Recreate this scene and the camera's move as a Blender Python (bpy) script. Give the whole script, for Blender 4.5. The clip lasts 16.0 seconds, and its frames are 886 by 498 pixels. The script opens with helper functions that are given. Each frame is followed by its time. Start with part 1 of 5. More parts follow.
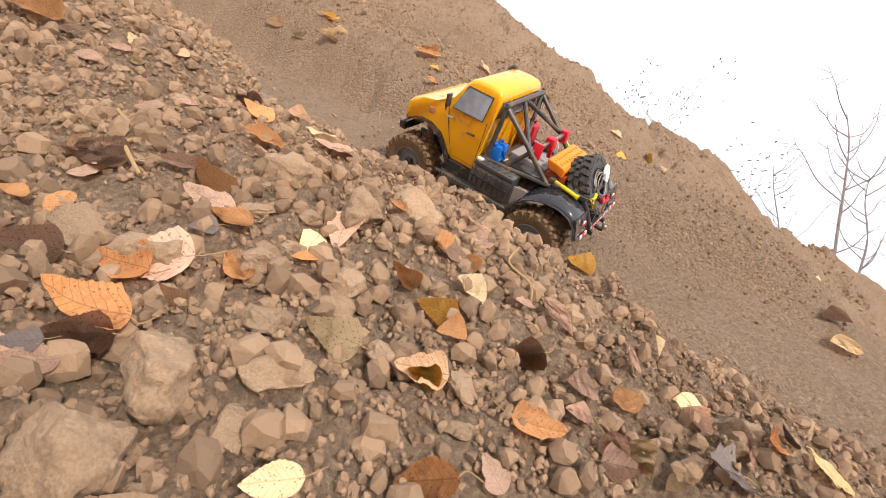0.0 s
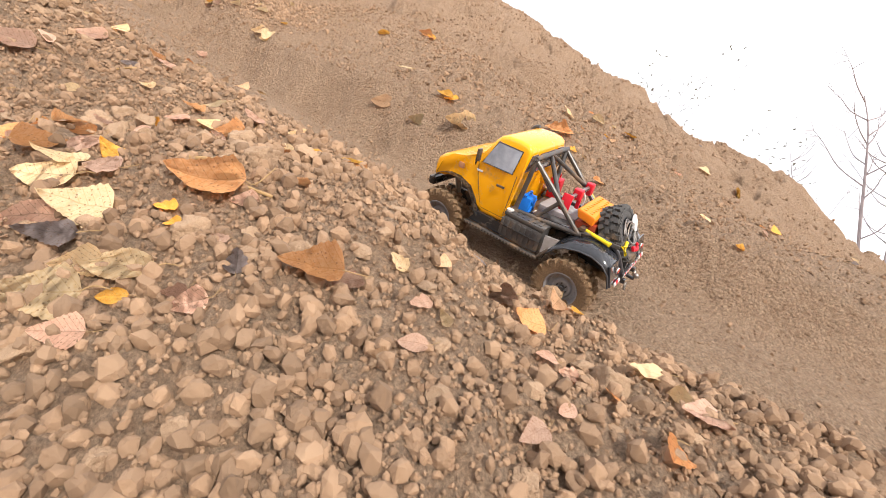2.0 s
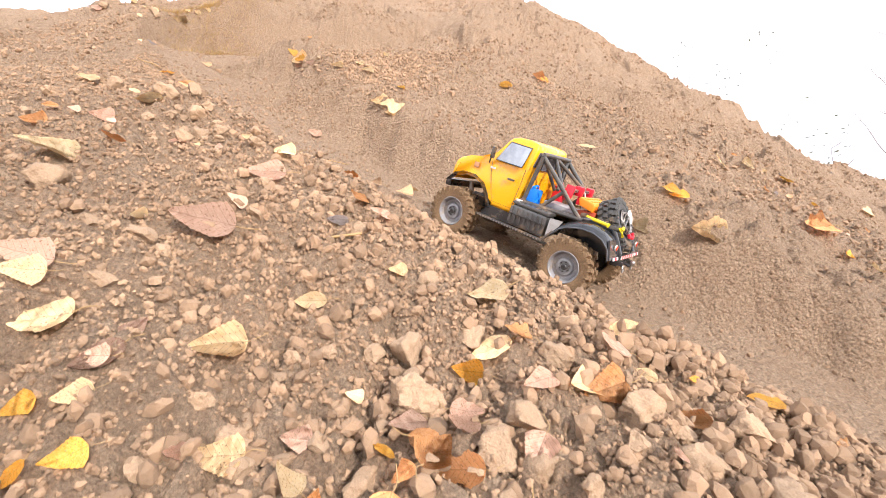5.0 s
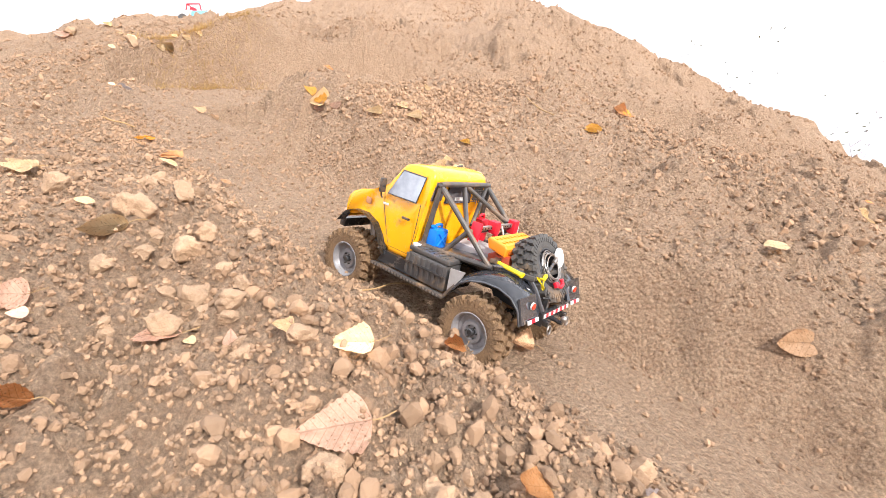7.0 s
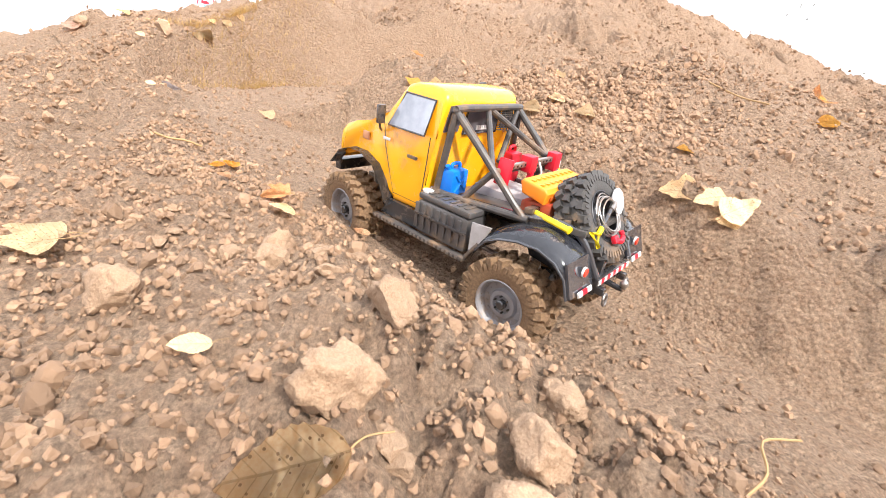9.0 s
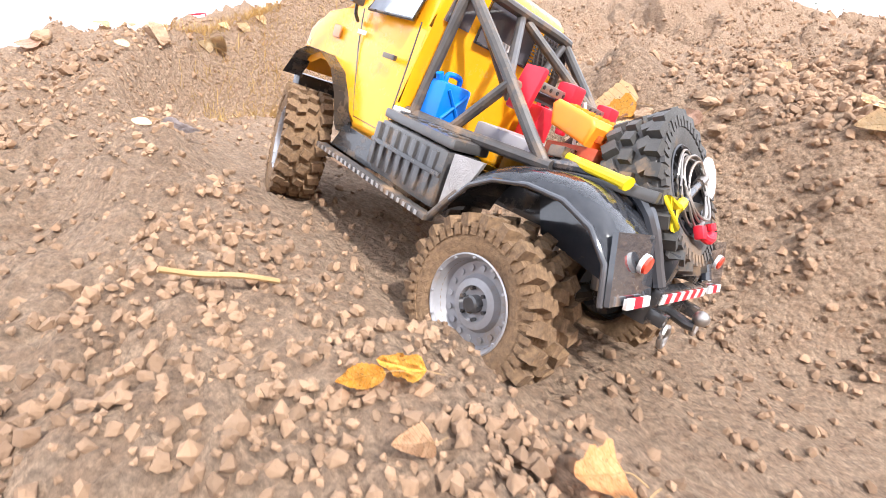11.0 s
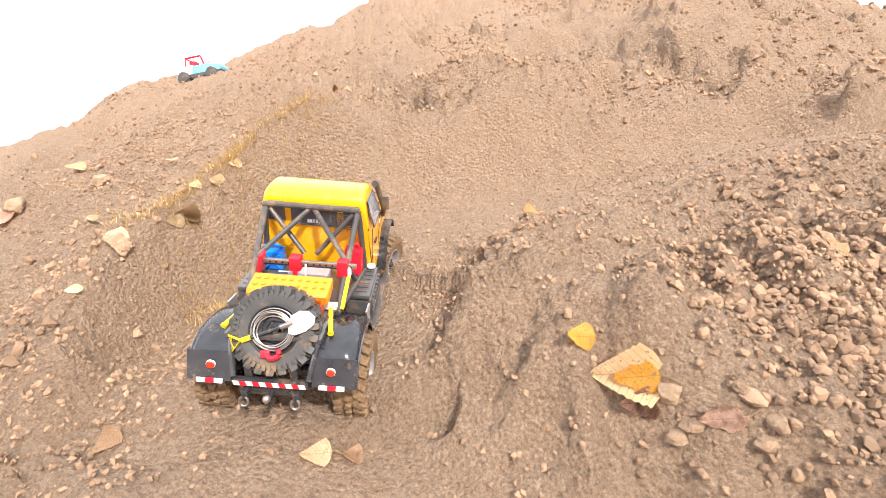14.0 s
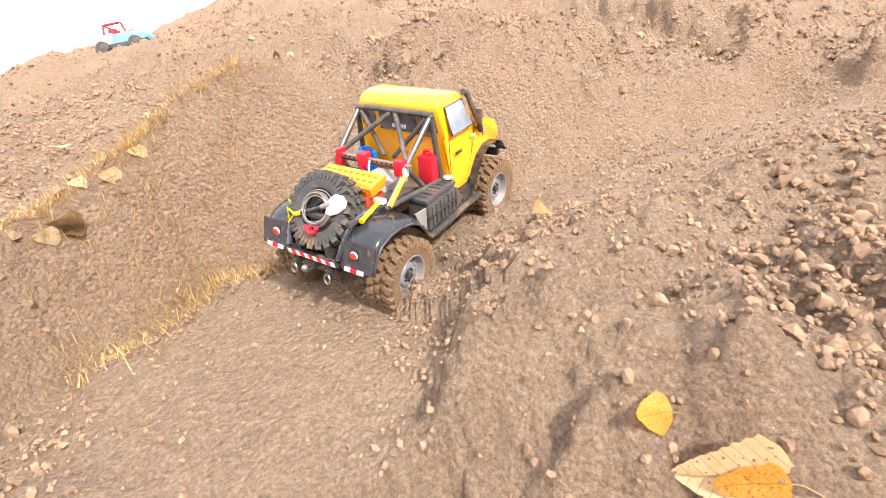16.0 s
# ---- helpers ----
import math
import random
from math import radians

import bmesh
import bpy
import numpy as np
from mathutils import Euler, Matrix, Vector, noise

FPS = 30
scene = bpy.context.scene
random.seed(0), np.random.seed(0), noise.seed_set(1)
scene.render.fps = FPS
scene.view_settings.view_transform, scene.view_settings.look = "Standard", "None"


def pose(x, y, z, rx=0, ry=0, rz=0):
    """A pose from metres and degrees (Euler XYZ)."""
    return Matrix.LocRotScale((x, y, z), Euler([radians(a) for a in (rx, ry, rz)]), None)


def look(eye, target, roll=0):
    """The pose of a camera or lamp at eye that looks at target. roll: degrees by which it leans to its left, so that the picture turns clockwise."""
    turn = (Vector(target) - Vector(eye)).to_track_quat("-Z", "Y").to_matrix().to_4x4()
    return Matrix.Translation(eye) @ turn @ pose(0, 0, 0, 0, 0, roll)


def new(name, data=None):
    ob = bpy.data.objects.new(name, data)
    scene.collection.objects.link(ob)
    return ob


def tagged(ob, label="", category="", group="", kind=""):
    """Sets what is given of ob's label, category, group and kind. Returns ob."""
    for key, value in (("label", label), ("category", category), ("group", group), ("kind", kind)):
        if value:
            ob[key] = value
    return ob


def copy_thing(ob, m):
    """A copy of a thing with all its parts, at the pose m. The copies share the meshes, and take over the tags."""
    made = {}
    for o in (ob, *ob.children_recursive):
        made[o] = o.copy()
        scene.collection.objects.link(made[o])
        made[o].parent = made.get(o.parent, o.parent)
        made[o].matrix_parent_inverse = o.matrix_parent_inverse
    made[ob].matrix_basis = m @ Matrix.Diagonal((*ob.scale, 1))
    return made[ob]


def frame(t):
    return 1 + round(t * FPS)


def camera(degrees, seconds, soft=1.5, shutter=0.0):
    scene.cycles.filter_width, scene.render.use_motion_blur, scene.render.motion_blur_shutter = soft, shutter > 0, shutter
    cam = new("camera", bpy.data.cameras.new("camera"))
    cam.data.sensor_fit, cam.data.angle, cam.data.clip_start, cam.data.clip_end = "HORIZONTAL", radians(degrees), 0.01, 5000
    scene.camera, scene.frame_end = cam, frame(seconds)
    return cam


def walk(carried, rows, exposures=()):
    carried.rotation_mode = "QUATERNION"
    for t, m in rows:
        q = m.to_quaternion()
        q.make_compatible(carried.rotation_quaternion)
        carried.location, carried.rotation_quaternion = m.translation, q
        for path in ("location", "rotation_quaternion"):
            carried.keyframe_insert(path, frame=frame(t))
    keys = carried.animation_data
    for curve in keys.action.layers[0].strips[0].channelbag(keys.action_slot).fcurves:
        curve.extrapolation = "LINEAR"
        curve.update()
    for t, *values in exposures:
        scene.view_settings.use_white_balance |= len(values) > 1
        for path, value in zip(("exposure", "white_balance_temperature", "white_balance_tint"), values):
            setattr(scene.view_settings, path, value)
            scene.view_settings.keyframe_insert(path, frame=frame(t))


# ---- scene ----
# camera: seconds, place in metres, pitch, lean and heading in degrees
CAM_PATH = [
    (0, -0, 0, 0, 3.98, -8.07, -0), (0.5, -0.087, 0.048, 0.033, 3.58, -7.25, -0.19),
    (1, -0.228, 0.044, 0.098, 3.35, -6.27, -0.36), (1.5, -0.382, 0.047, 0.206, 3.17, -5.23, -0.37),
    (2, -0.506, 0.137, 0.312, 3.17, -4.83, 0.08), (2.5, -0.601, 0.212, 0.374, 2.94, -4.3, 0.38),
    (3, -0.653, 0.237, 0.412, 2.38, -3.75, 0.65), (3.5, -0.729, 0.308, 0.471, 2.08, -3.05, 1.01),
    (4, -0.879, 0.321, 0.484, 2.15, -2.5, 1.32), (4.5, -1.012, 0.337, 0.55, 2.55, -1.81, 1.35),
    (5, -1.109, 0.411, 0.673, 2.87, -1.35, 1.23), (5.2, -1.135, 0.446, 0.723, 2.91, -1.23, 1.21),
    (7.3, -1.464, 0.904, 1.029, 2.95, 0.63, 0.95), (7.5, -1.541, 0.939, 1.039, 2.91, 0.82, 0.96),
    (8, -1.685, 1.027, 1.084, 2.78, 1.14, 0.92), (8.2, -1.709, 1.072, 1.101, 2.68, 1.29, 0.92),
    (10.3, -1.943, 1.532, 1.281, 1.93, 4.43, 2.19), (10.5, -1.989, 1.582, 1.295, 2.3, 4.83, 2.02),
    (11, -2.079, 1.695, 1.39, 3.34, 5.82, 1.61), (11.5, -2.118, 1.77, 1.51, 4.16, 6.88, 1.59),
    (12, -2.142, 1.808, 1.608, 4.89, 8.13, 1.87), (12.5, -2.161, 1.813, 1.681, 5.08, 9.17, 2.6),
    (13, -2.126, 1.81, 1.732, 4.4, 10.14, 3.41), (13.5, -2.053, 1.786, 1.769, 2.83, 10.84, 4.19),
    (14, -1.971, 1.787, 1.802, 0.91, 10.8, 5.02), (14.5, -1.925, 1.788, 1.82, -1.13, 11.34, 5.02),
    (15, -1.923, 1.798, 1.829, -2.3, 12.16, 4.41), (15.5, -1.95, 1.875, 1.839, -2.5, 12.39, 3.24),
    (16, -2.006, 2.014, 1.865, -2.95, 12.83, 0.1),
]
cam = camera(89.3, 16.0, soft=0.7, shutter=0.08)
walk(cam, [(t, pose(x, y, z, 90 + p, r, h)) for t, x, y, z, p, r, h in CAM_PATH],
     exposures=[(0.0, 0.0, 6500, 10), (2.0, 0.23, 6450, 10), (4.0, 0.45, 6250, 10), (5.0, 0.66, 6150, 10), (8.0, 0.78, 6200, 10), (11.0, 1.05, 5850, 10), (12.5, 1.05, 5800, 10),
                (13.5, 0.85, 6200, 10), (16.0, 0.98, 6200, 10)])

# ---- light: hazy autumn day, low warm sun behind the camera, white sky ----
world = bpy.data.worlds.new("world")
scene.world = world
world.use_nodes = True
wn, wl = world.node_tree.nodes, world.node_tree.links
sky = wn.new("ShaderNodeTexSky")
sky.sky_type, sky.sun_disc = "NISHITA", False
sky.sun_elevation, sky.sun_rotation = radians(23), radians(148)
sky.air_density, sky.dust_density = 1.0, 4.0
sky_gain = wn.new("ShaderNodeVectorMath")
sky_gain.operation = "SCALE"
sky_gain.inputs["Scale"].default_value = 0.08
wl.new(sky.outputs[0], sky_gain.inputs[0])
haze = wn.new("ShaderNodeMix")
haze.data_type = "RGBA"
haze.inputs["Factor"].default_value = 0.88
haze.inputs["B"].default_value = (1.46, 1.43, 1.47, 1)
wl.new(sky_gain.outputs[0], haze.inputs["A"])
wl.new(haze.outputs["Result"], wn["Background"].inputs["Color"])
wn["Background"].inputs["Strength"].default_value = 1.0
sun = new("sun", bpy.data.lights.new("sun", "SUN"))
sun.data.energy, sun.data.angle, sun.data.color = 3.7, radians(4), (1.0, 0.91, 0.80)
sun.matrix_world = look((3.6, -5.8, 2.9), (0, 0, 0))


# ---- materials ----
def mat(name, colour, rough=0.6, metal=0.0, second=None, scale=8.0, bump=0.0, bump_scale=60.0, fine=None, spread=0.5,
        island=0.0, obj=0.0, dust=0.0, coat=0.0, depth=0.004, grain=0.0, speck=0.0):
    """Procedural surface: two colours mixed by noise at two scales, relief, a coat of dust."""
    m = bpy.data.materials.new(name)
    m.use_nodes = True
    n, l = m.node_tree.nodes, m.node_tree.links
    b = n["Principled BSDF"]
    b.inputs["Roughness"].default_value, b.inputs["Metallic"].default_value = rough, metal
    b.inputs["Coat Weight"].default_value = coat
    co = n.new("ShaderNodeTexCoord").outputs["Object"]

    def noise_tex(s, detail=6.0, r=0.6):
        t = n.new("ShaderNodeTexNoise")
        t.inputs["Scale"].default_value, t.inputs["Detail"].default_value, t.inputs["Roughness"].default_value = s, detail, r
        l.new(co, t.inputs["Vector"])
        return t.outputs["Fac"]

    def ramp(fac, lo, hi):
        r = n.new("ShaderNodeMapRange")
        r.inputs["From Min"].default_value, r.inputs["From Max"].default_value = lo, hi
        l.new(fac, r.inputs["Value"])
        return r.outputs["Result"]

    def mix(fac, a, c, blend="MIX"):
        x = n.new("ShaderNodeMix")
        x.data_type, x.blend_type = "RGBA", blend
        for sock, v in ((x.inputs["Factor"], fac), (x.inputs["A"], a), (x.inputs["B"], c)):
            if hasattr(v, "is_linked"):
                l.new(v, sock)
            else:
                sock.default_value = v if isinstance(v, float) else (*v, 1)
        return x.outputs["Result"]

    second = second or tuple(0.75 * v for v in colour)
    c = mix(ramp(noise_tex(scale), 0.5 - spread / 2, 0.5 + spread / 2), colour, second)
    if fine:
        c = mix(ramp(noise_tex(scale * 9), 0.35, 0.75), c, fine)
    if speck:
        for k, lo in ((26, 1 - speck), (55, 1 - 0.7 * speck)):
            g = n.new("ShaderNodeMapRange")
            g.inputs["From Min"].default_value, g.inputs["From Max"].default_value = 0.32, 0.62
            g.inputs["To Min"].default_value, g.inputs["To Max"].default_value = lo, 1.0 + 0.35 * speck
            l.new(noise_tex(scale * k, 4.0, 0.7), g.inputs["Value"])
            c = mix(1.0, c, g.outputs["Result"], "MULTIPLY")
    if island or obj:
        src = n.new("ShaderNodeNewGeometry").outputs["Random Per Island"] if island else n.new("ShaderNodeObjectInfo").outputs["Random"]
        h = n.new("ShaderNodeHueSaturation")
        amount = island or obj
        v = n.new("ShaderNodeMapRange")
        v.inputs["To Min"].default_value, v.inputs["To Max"].default_value = 1 - amount, 1 + amount
        l.new(src, v.inputs["Value"])
        l.new(v.outputs["Result"], h.inputs["Value"])
        l.new(c, h.inputs["Color"])
        c = h.outputs["Color"]
    if dust:
        d = ramp(noise_tex(26.0, 8.0, 0.7), 0.62 - dust * 0.35, 0.78)
        c = mix(d, c, (0.30, 0.19, 0.105))
        rr = n.new("ShaderNodeMapRange")
        rr.inputs["To Min"].default_value, rr.inputs["To Max"].default_value = rough, 0.9
        l.new(d, rr.inputs["Value"])
        l.new(rr.outputs["Result"], b.inputs["Roughness"])
    l.new(c, b.inputs["Base Color"])
    if bump:
        bp = n.new("ShaderNodeBump")
        bp.inputs["Strength"].default_value, bp.inputs["Distance"].default_value = min(bump, 1.0), depth
        height = noise_tex(bump_scale, 8.0, 0.75)
        if grain:
            vo = n.new("ShaderNodeTexVoronoi")
            vo.inputs["Scale"].default_value = grain
            l.new(co, vo.inputs["Vector"])
            mul = n.new("ShaderNodeMath")
            mul.operation, mul.inputs[1].default_value = "MULTIPLY_ADD", -0.42
            l.new(vo.outputs["Distance"], mul.inputs[0])
            l.new(height, mul.inputs[2])
            height = mul.outputs[0]
        l.new(height, bp.inputs["Height"])
        l.new(bp.outputs["Normal"], b.inputs["Normal"])
    return m


SOIL = mat("soil", (0.47, 0.315, 0.205), 0.95, second=(0.35, 0.220, 0.135), scale=8.5, fine=(0.54, 0.385, 0.26), bump=1.0, bump_scale=75, depth=0.030, grain=120, speck=0.38)
CLOD = mat("clod", (0.40, 0.265, 0.168), 0.95, second=(0.28, 0.175, 0.105), scale=1.9, fine=(0.47, 0.335, 0.22), bump=0.9, bump_scale=7, obj=0.16, depth=0.0028, grain=9)
GRIT = mat("grit", (0.39, 0.258, 0.162), 0.95, second=(0.28, 0.175, 0.106), scale=5, bump=0.8, bump_scale=180, island=0.28, depth=0.005)


def leaf_mat(name, colour, second, fine):
    """A dry leaf: blotches, a pale midrib with side veins, brown specks."""
    m = mat(name, colour, 0.55, second=second, scale=2.6, fine=fine, bump=0.6, bump_scale=11, obj=0.2, depth=0.0006)
    n, l = m.node_tree.nodes, m.node_tree.links
    b = n["Principled BSDF"]
    old = b.inputs["Base Color"].links[0].from_socket
    xyz = n.new("ShaderNodeSeparateXYZ")
    co = n.new("ShaderNodeTexCoord").outputs["Object"]
    l.new(co, xyz.inputs[0])

    def calc(op, a, c=0.0):
        q = n.new("ShaderNodeMath")
        q.operation = op
        for sock, v in zip(q.inputs, (a, c)):
            if hasattr(v, "is_linked"):
                l.new(v, sock)
            else:
                sock.default_value = v
        return q.outputs[0]

    across = calc("ABSOLUTE", xyz.outputs["Y"])
    rib = calc("LESS_THAN", across, 0.011)
    slant = calc("SUBTRACT", xyz.outputs["X"], calc("MULTIPLY", across, 0.75))
    side = calc("LESS_THAN", calc("ABSOLUTE", calc("SUBTRACT", calc("FRACT", calc("MULTIPLY", slant, 8.0)), 0.5)), 0.05)
    vein = calc("MULTIPLY", calc("MAXIMUM", rib, side), 0.55)
    vo = n.new("ShaderNodeTexVoronoi")
    vo.inputs["Scale"].default_value = 13.0
    l.new(co, vo.inputs["Vector"])
    speck = calc("MULTIPLY", calc("LESS_THAN", vo.outputs["Distance"], 0.20), 0.6)
    for fac, tone in ((vein, tuple(0.72 * v for v in second)), (speck, (0.22, 0.11, 0.05))):
        x = n.new("ShaderNodeMix")
        x.data_type = "RGBA"
        l.new(fac, x.inputs["Factor"])
        l.new(old, x.inputs["A"])
        x.inputs["B"].default_value = (*tone, 1)
        old = x.outputs["Result"]
    l.new(old, b.inputs["Base Color"])
    # thin enough to let some light through
    glow, both = n.new("ShaderNodeBsdfTranslucent"), n.new("ShaderNodeMixShader")
    l.new(old, glow.inputs["Color"])
    both.inputs[0].default_value = 0.38
    l.new(b.outputs[0], both.inputs[1])
    l.new(glow.outputs[0], both.inputs[2])
    l.new(both.outputs[0], n["Material Output"].inputs["Surface"])
    return m


LEAF_TONES = [leaf_mat("leaf_" + n, c, s, f)
              for n, c, s, f in (("yellow", (0.88, 0.52, 0.05), (0.76, 0.36, 0.03), (0.80, 0.60, 0.20)),
                                 ("pale", (0.82, 0.66, 0.42), (0.74, 0.53, 0.28), (0.84, 0.72, 0.52)),
                                 ("tan", (0.62, 0.42, 0.26), (0.52, 0.32, 0.18), (0.68, 0.50, 0.33)),
                                 ("rust", (0.70, 0.37, 0.14), (0.58, 0.27, 0.09), (0.74, 0.46, 0.24)),
                                 ("grey", (0.36, 0.30, 0.29), (0.27, 0.22, 0.21), (0.44, 0.37, 0.34)),
                                 ("pink", (0.66, 0.45, 0.34), (0.54, 0.34, 0.24), (0.74, 0.55, 0.43)))]
STALK = mat("stalk", (0.42, 0.27, 0.12), 0.7, bump=0.3)
ORANGE = mat("orange_paint", (0.97, 0.45, 0.006), 0.25, second=(0.94, 0.41, 0.006), scale=20, coat=0.35, dust=0.12)
BLACK = mat("black_plastic", (0.035, 0.035, 0.038), 0.24, second=(0.03, 0.03, 0.032), scale=30, dust=0.30, coat=0.5)
CAGE = mat("cage_black", (0.04, 0.038, 0.04), 0.36, second=(0.085, 0.075, 0.068), scale=60, dust=0.28)
RUBBER = mat("tyre_rubber", (0.035, 0.032, 0.03), 0.85, second=(0.06, 0.05, 0.042), scale=30, dust=0.42, bump=0.5, bump_scale=150)
MUDDY = mat("muddy_tread", (0.21, 0.125, 0.065), 0.92, second=(0.10, 0.065, 0.04), scale=35, fine=(0.30, 0.19, 0.10), bump=0.9, bump_scale=130)
SPARE = mat("spare_rubber", (0.04, 0.04, 0.04), 0.6, second=(0.075, 0.07, 0.066), scale=40, dust=0.25, bump=0.3)
RIM = mat("rim_grey", (0.34, 0.34, 0.37), 0.42, metal=0.3, second=(0.24, 0.235, 0.235), scale=60, dust=0.2)
STEEL = mat("steel", (0.42, 0.40, 0.38), 0.38, metal=0.85, second=(0.30, 0.27, 0.25), scale=50, dust=0.2)
# opaque panes: the pale sky reflection is put into their colour
SKY_TONED_GLASS = mat("sky_toned_glass", (0.42, 0.46, 0.54), 0.05, second=(0.16, 0.18, 0.22), scale=26, coat=1.0)
DARK_GLASS = mat("rear_glass", (0.07, 0.075, 0.09), 0.08, second=(0.14, 0.13, 0.15), scale=30, coat=0.7)
GUARD = mat("scuffed_black", (0.022, 0.025, 0.034), 0.13, second=(0.06, 0.062, 0.07), scale=24, spread=0.4, dust=0.10, coat=1.0)
BOX = mat("dusty_box", (0.04, 0.04, 0.045), 0.28, second=(0.10, 0.095, 0.09), scale=30, dust=0.22, coat=0.4)
STRAW = mat("straw", (0.62, 0.44, 0.18), 0.8, second=(0.48, 0.32, 0.12), scale=3, island=0.25)
BLUE = mat("blue_plastic", (0.008, 0.20, 0.80), 0.4, scale=40)
RED = mat("red_plastic", (0.72, 0.012, 0.03), 0.4, second=(0.55, 0.01, 0.03), scale=40)
YELLOW = mat("yellow_paint", (0.86, 0.68, 0.01), 0.4, second=(0.75, 0.56, 0.01), scale=50, dust=0.08)
BOARD = mat("orange_board", (0.92, 0.27, 0.01), 0.45, second=(0.84, 0.22, 0.01), scale=40, dust=0.1)
WHITE = mat("white_plastic", (0.72, 0.72, 0.72), 0.45, second=(0.58, 0.57, 0.56), scale=50, dust=0.1)
LAMP_RED = mat("red_reflector", (0.75, 0.05, 0.02), 0.2, coat=0.5)
CHECKER = mat("tread_plate", (0.46, 0.44, 0.44), 0.45, metal=0.4, second=(0.36, 0.34, 0.33), scale=90, dust=0.25, bump=0.6, bump_scale=400)
BARK = mat("bark", (0.34, 0.30, 0.31), 0.9, second=(0.25, 0.22, 0.23), scale=6, bump=0.5, bump_scale=40)
PALE_BLUE = mat("pale_blue_paint", (0.10, 0.40, 0.56), 0.35, second=(0.22, 0.50, 0.62), scale=12)
# the truck on its way: seconds, place, lean, climb and heading
TRUCK_PATH = [
    (0, 0.08, 0.978, 0.236, -36.4, 25.4, 158.8), (0.5, -0.019, 1.016, 0.287, -31.7, 24.4, 160.1),
    (1, -0.145, 1.053, 0.318, -30.3, 21, 159.2), (1.5, -0.231, 1.087, 0.38, -26.9, 22.3, 158.7),
    (2, -0.341, 1.142, 0.421, -25.4, 24.2, 152.7), (2.5, -0.436, 1.198, 0.48, -23.4, 24.9, 148),
    (3, -0.537, 1.264, 0.535, -21.2, 23.4, 147.3), (3.5, -0.635, 1.329, 0.598, -15.2, 24.6, 149.9),
    (4, -0.735, 1.385, 0.653, -11.3, 28.3, 149.6), (4.5, -0.836, 1.446, 0.716, -9, 25, 148.5),
    (5, -0.93, 1.515, 0.774, -7.1, 23.1, 146.8), (5.2, -0.966, 1.543, 0.8, -6.2, 22.6, 146),
    (7.3, -1.442, 1.759, 1.033, -9.1, 21.2, 144.3), (7.5, -1.473, 1.783, 1.058, -10.9, 22.5, 143.4),
    (8, -1.564, 1.84, 1.112, -16.4, 25.2, 143.1), (8.2, -1.602, 1.868, 1.138, -19.2, 25.2, 143),
    (10.3, -1.989, 2.067, 1.376, -4.1, 28.9, 145.1), (10.5, -2.018, 2.094, 1.403, -2, 30, 141.5),
    (11, -2.082, 2.162, 1.462, 3, 33.9, 135.2), (11.5, -2.159, 2.217, 1.532, 0.4, 33.7, 138.9),
    (12, -2.237, 2.275, 1.593, 1.8, 30.6, 138.5), (12.5, -2.288, 2.341, 1.645, 6.4, 25.6, 128),
    (13, -2.3, 2.401, 1.683, 15.1, 24.1, 114.8), (13.5, -2.307, 2.49, 1.729, 14.5, 26, 103.2),
    (14, -2.274, 2.572, 1.762, 17.3, 28.1, 88.1), (14.5, -2.242, 2.656, 1.808, 16, 27.6, 78.8),
    (15, -2.215, 2.74, 1.852, 16.1, 27.4, 74.9), (15.5, -2.152, 2.804, 1.888, 20.3, 25.9, 64.2),
    (16, -2.066, 2.86, 1.908, 25.2, 18.9, 50.9),
]
# the worn track: place of its floor and its sideways slope
TRAIL = [
    (2.74, 0.165, -1, -0.3), (1.407, 0.593, -0.36, -0.4), (0.574, 0.86, -0.016, -0.635), (0.074, 1.021, 0.202, -0.635),
    (-0.24, 1.122, 0.34, -0.461), (-0.544, 1.296, 0.493, -0.352), (-0.853, 1.469, 0.672, -0.143), (-1.229, 1.676, 0.876, -0.126),
    (-1.574, 1.87, 1.069, -0.264), (-1.82, 1.998, 1.22, -0.179), (-2.042, 2.116, 1.36, -0.03), (-2.186, 2.24, 1.491, 0.006),
    (-2.31, 2.358, 1.601, 0.101), (-2.327, 2.455, 1.658, 0.24), (-2.292, 2.601, 1.721, 0.272), (-2.225, 2.771, 1.81, 0.254),
    (-2.075, 2.892, 1.866, 0.44), (-1.76, 2.959, 1.888, 0.22), (-1.445, 3.027, 1.909, 0.22), (-1.051, 3.112, 1.936, 0.22),
]
# broad swells of the hill: places, and the heights of slope and swells
SWELLS = [
    (0.24, 2.85), (0.7, 1.18), (-1, -0.6), (-2.01, 2.46), (-4.8, 2.6), (-1.47, 3.27), (-0.62, 4.11),
    (-0.17, 1.81), (2.18, 0.66), (2.51, 2.2), (-1.48, 2.37), (-2.36, 3.75), (-1.24, 2.05), (-1.74, 2.45),
    (-3.11, 3.05), (-2.42, 5.46), (-0.24, 0.55), (-5.75, 4.5), (0.04, 3.87), (-1.53, 2.56), (0.4, -0.3),
    (-0.93, 0.85), (-2.06, 1.7), (-0.73, 2.35), (1.43, 3.64), (-1.69, 2.18), (-1.57, 1.33), (-0.72, 1.05),
    (-4.39, 5.31), (-2.61, 2.69), (-3.6, 1.2), (-2.9, -0.1),
]
SLOPE = [-0.4685, -0.4807, 0.5213, -0.0375, 0.0659, 0.0477]
SWELL_HEIGHTS = [0.069, 0.3358, -0.2805, 0.1377, 0.0421, -0.1124, 0.2238, 0.1155, 0.6512, -0.2327, 0.0369, 0.1372, -0.1036, -0.2018, 0.2482, 0.2019, 0.0307, 0.3981, -0.0334, 0.2322, 0.4174, -0.1704, -0.01, 0.1887, -0.0524, 0.0308, 0.0717, 0.2147, 0.2118, -0.1112, -0.0978, -0.0566]


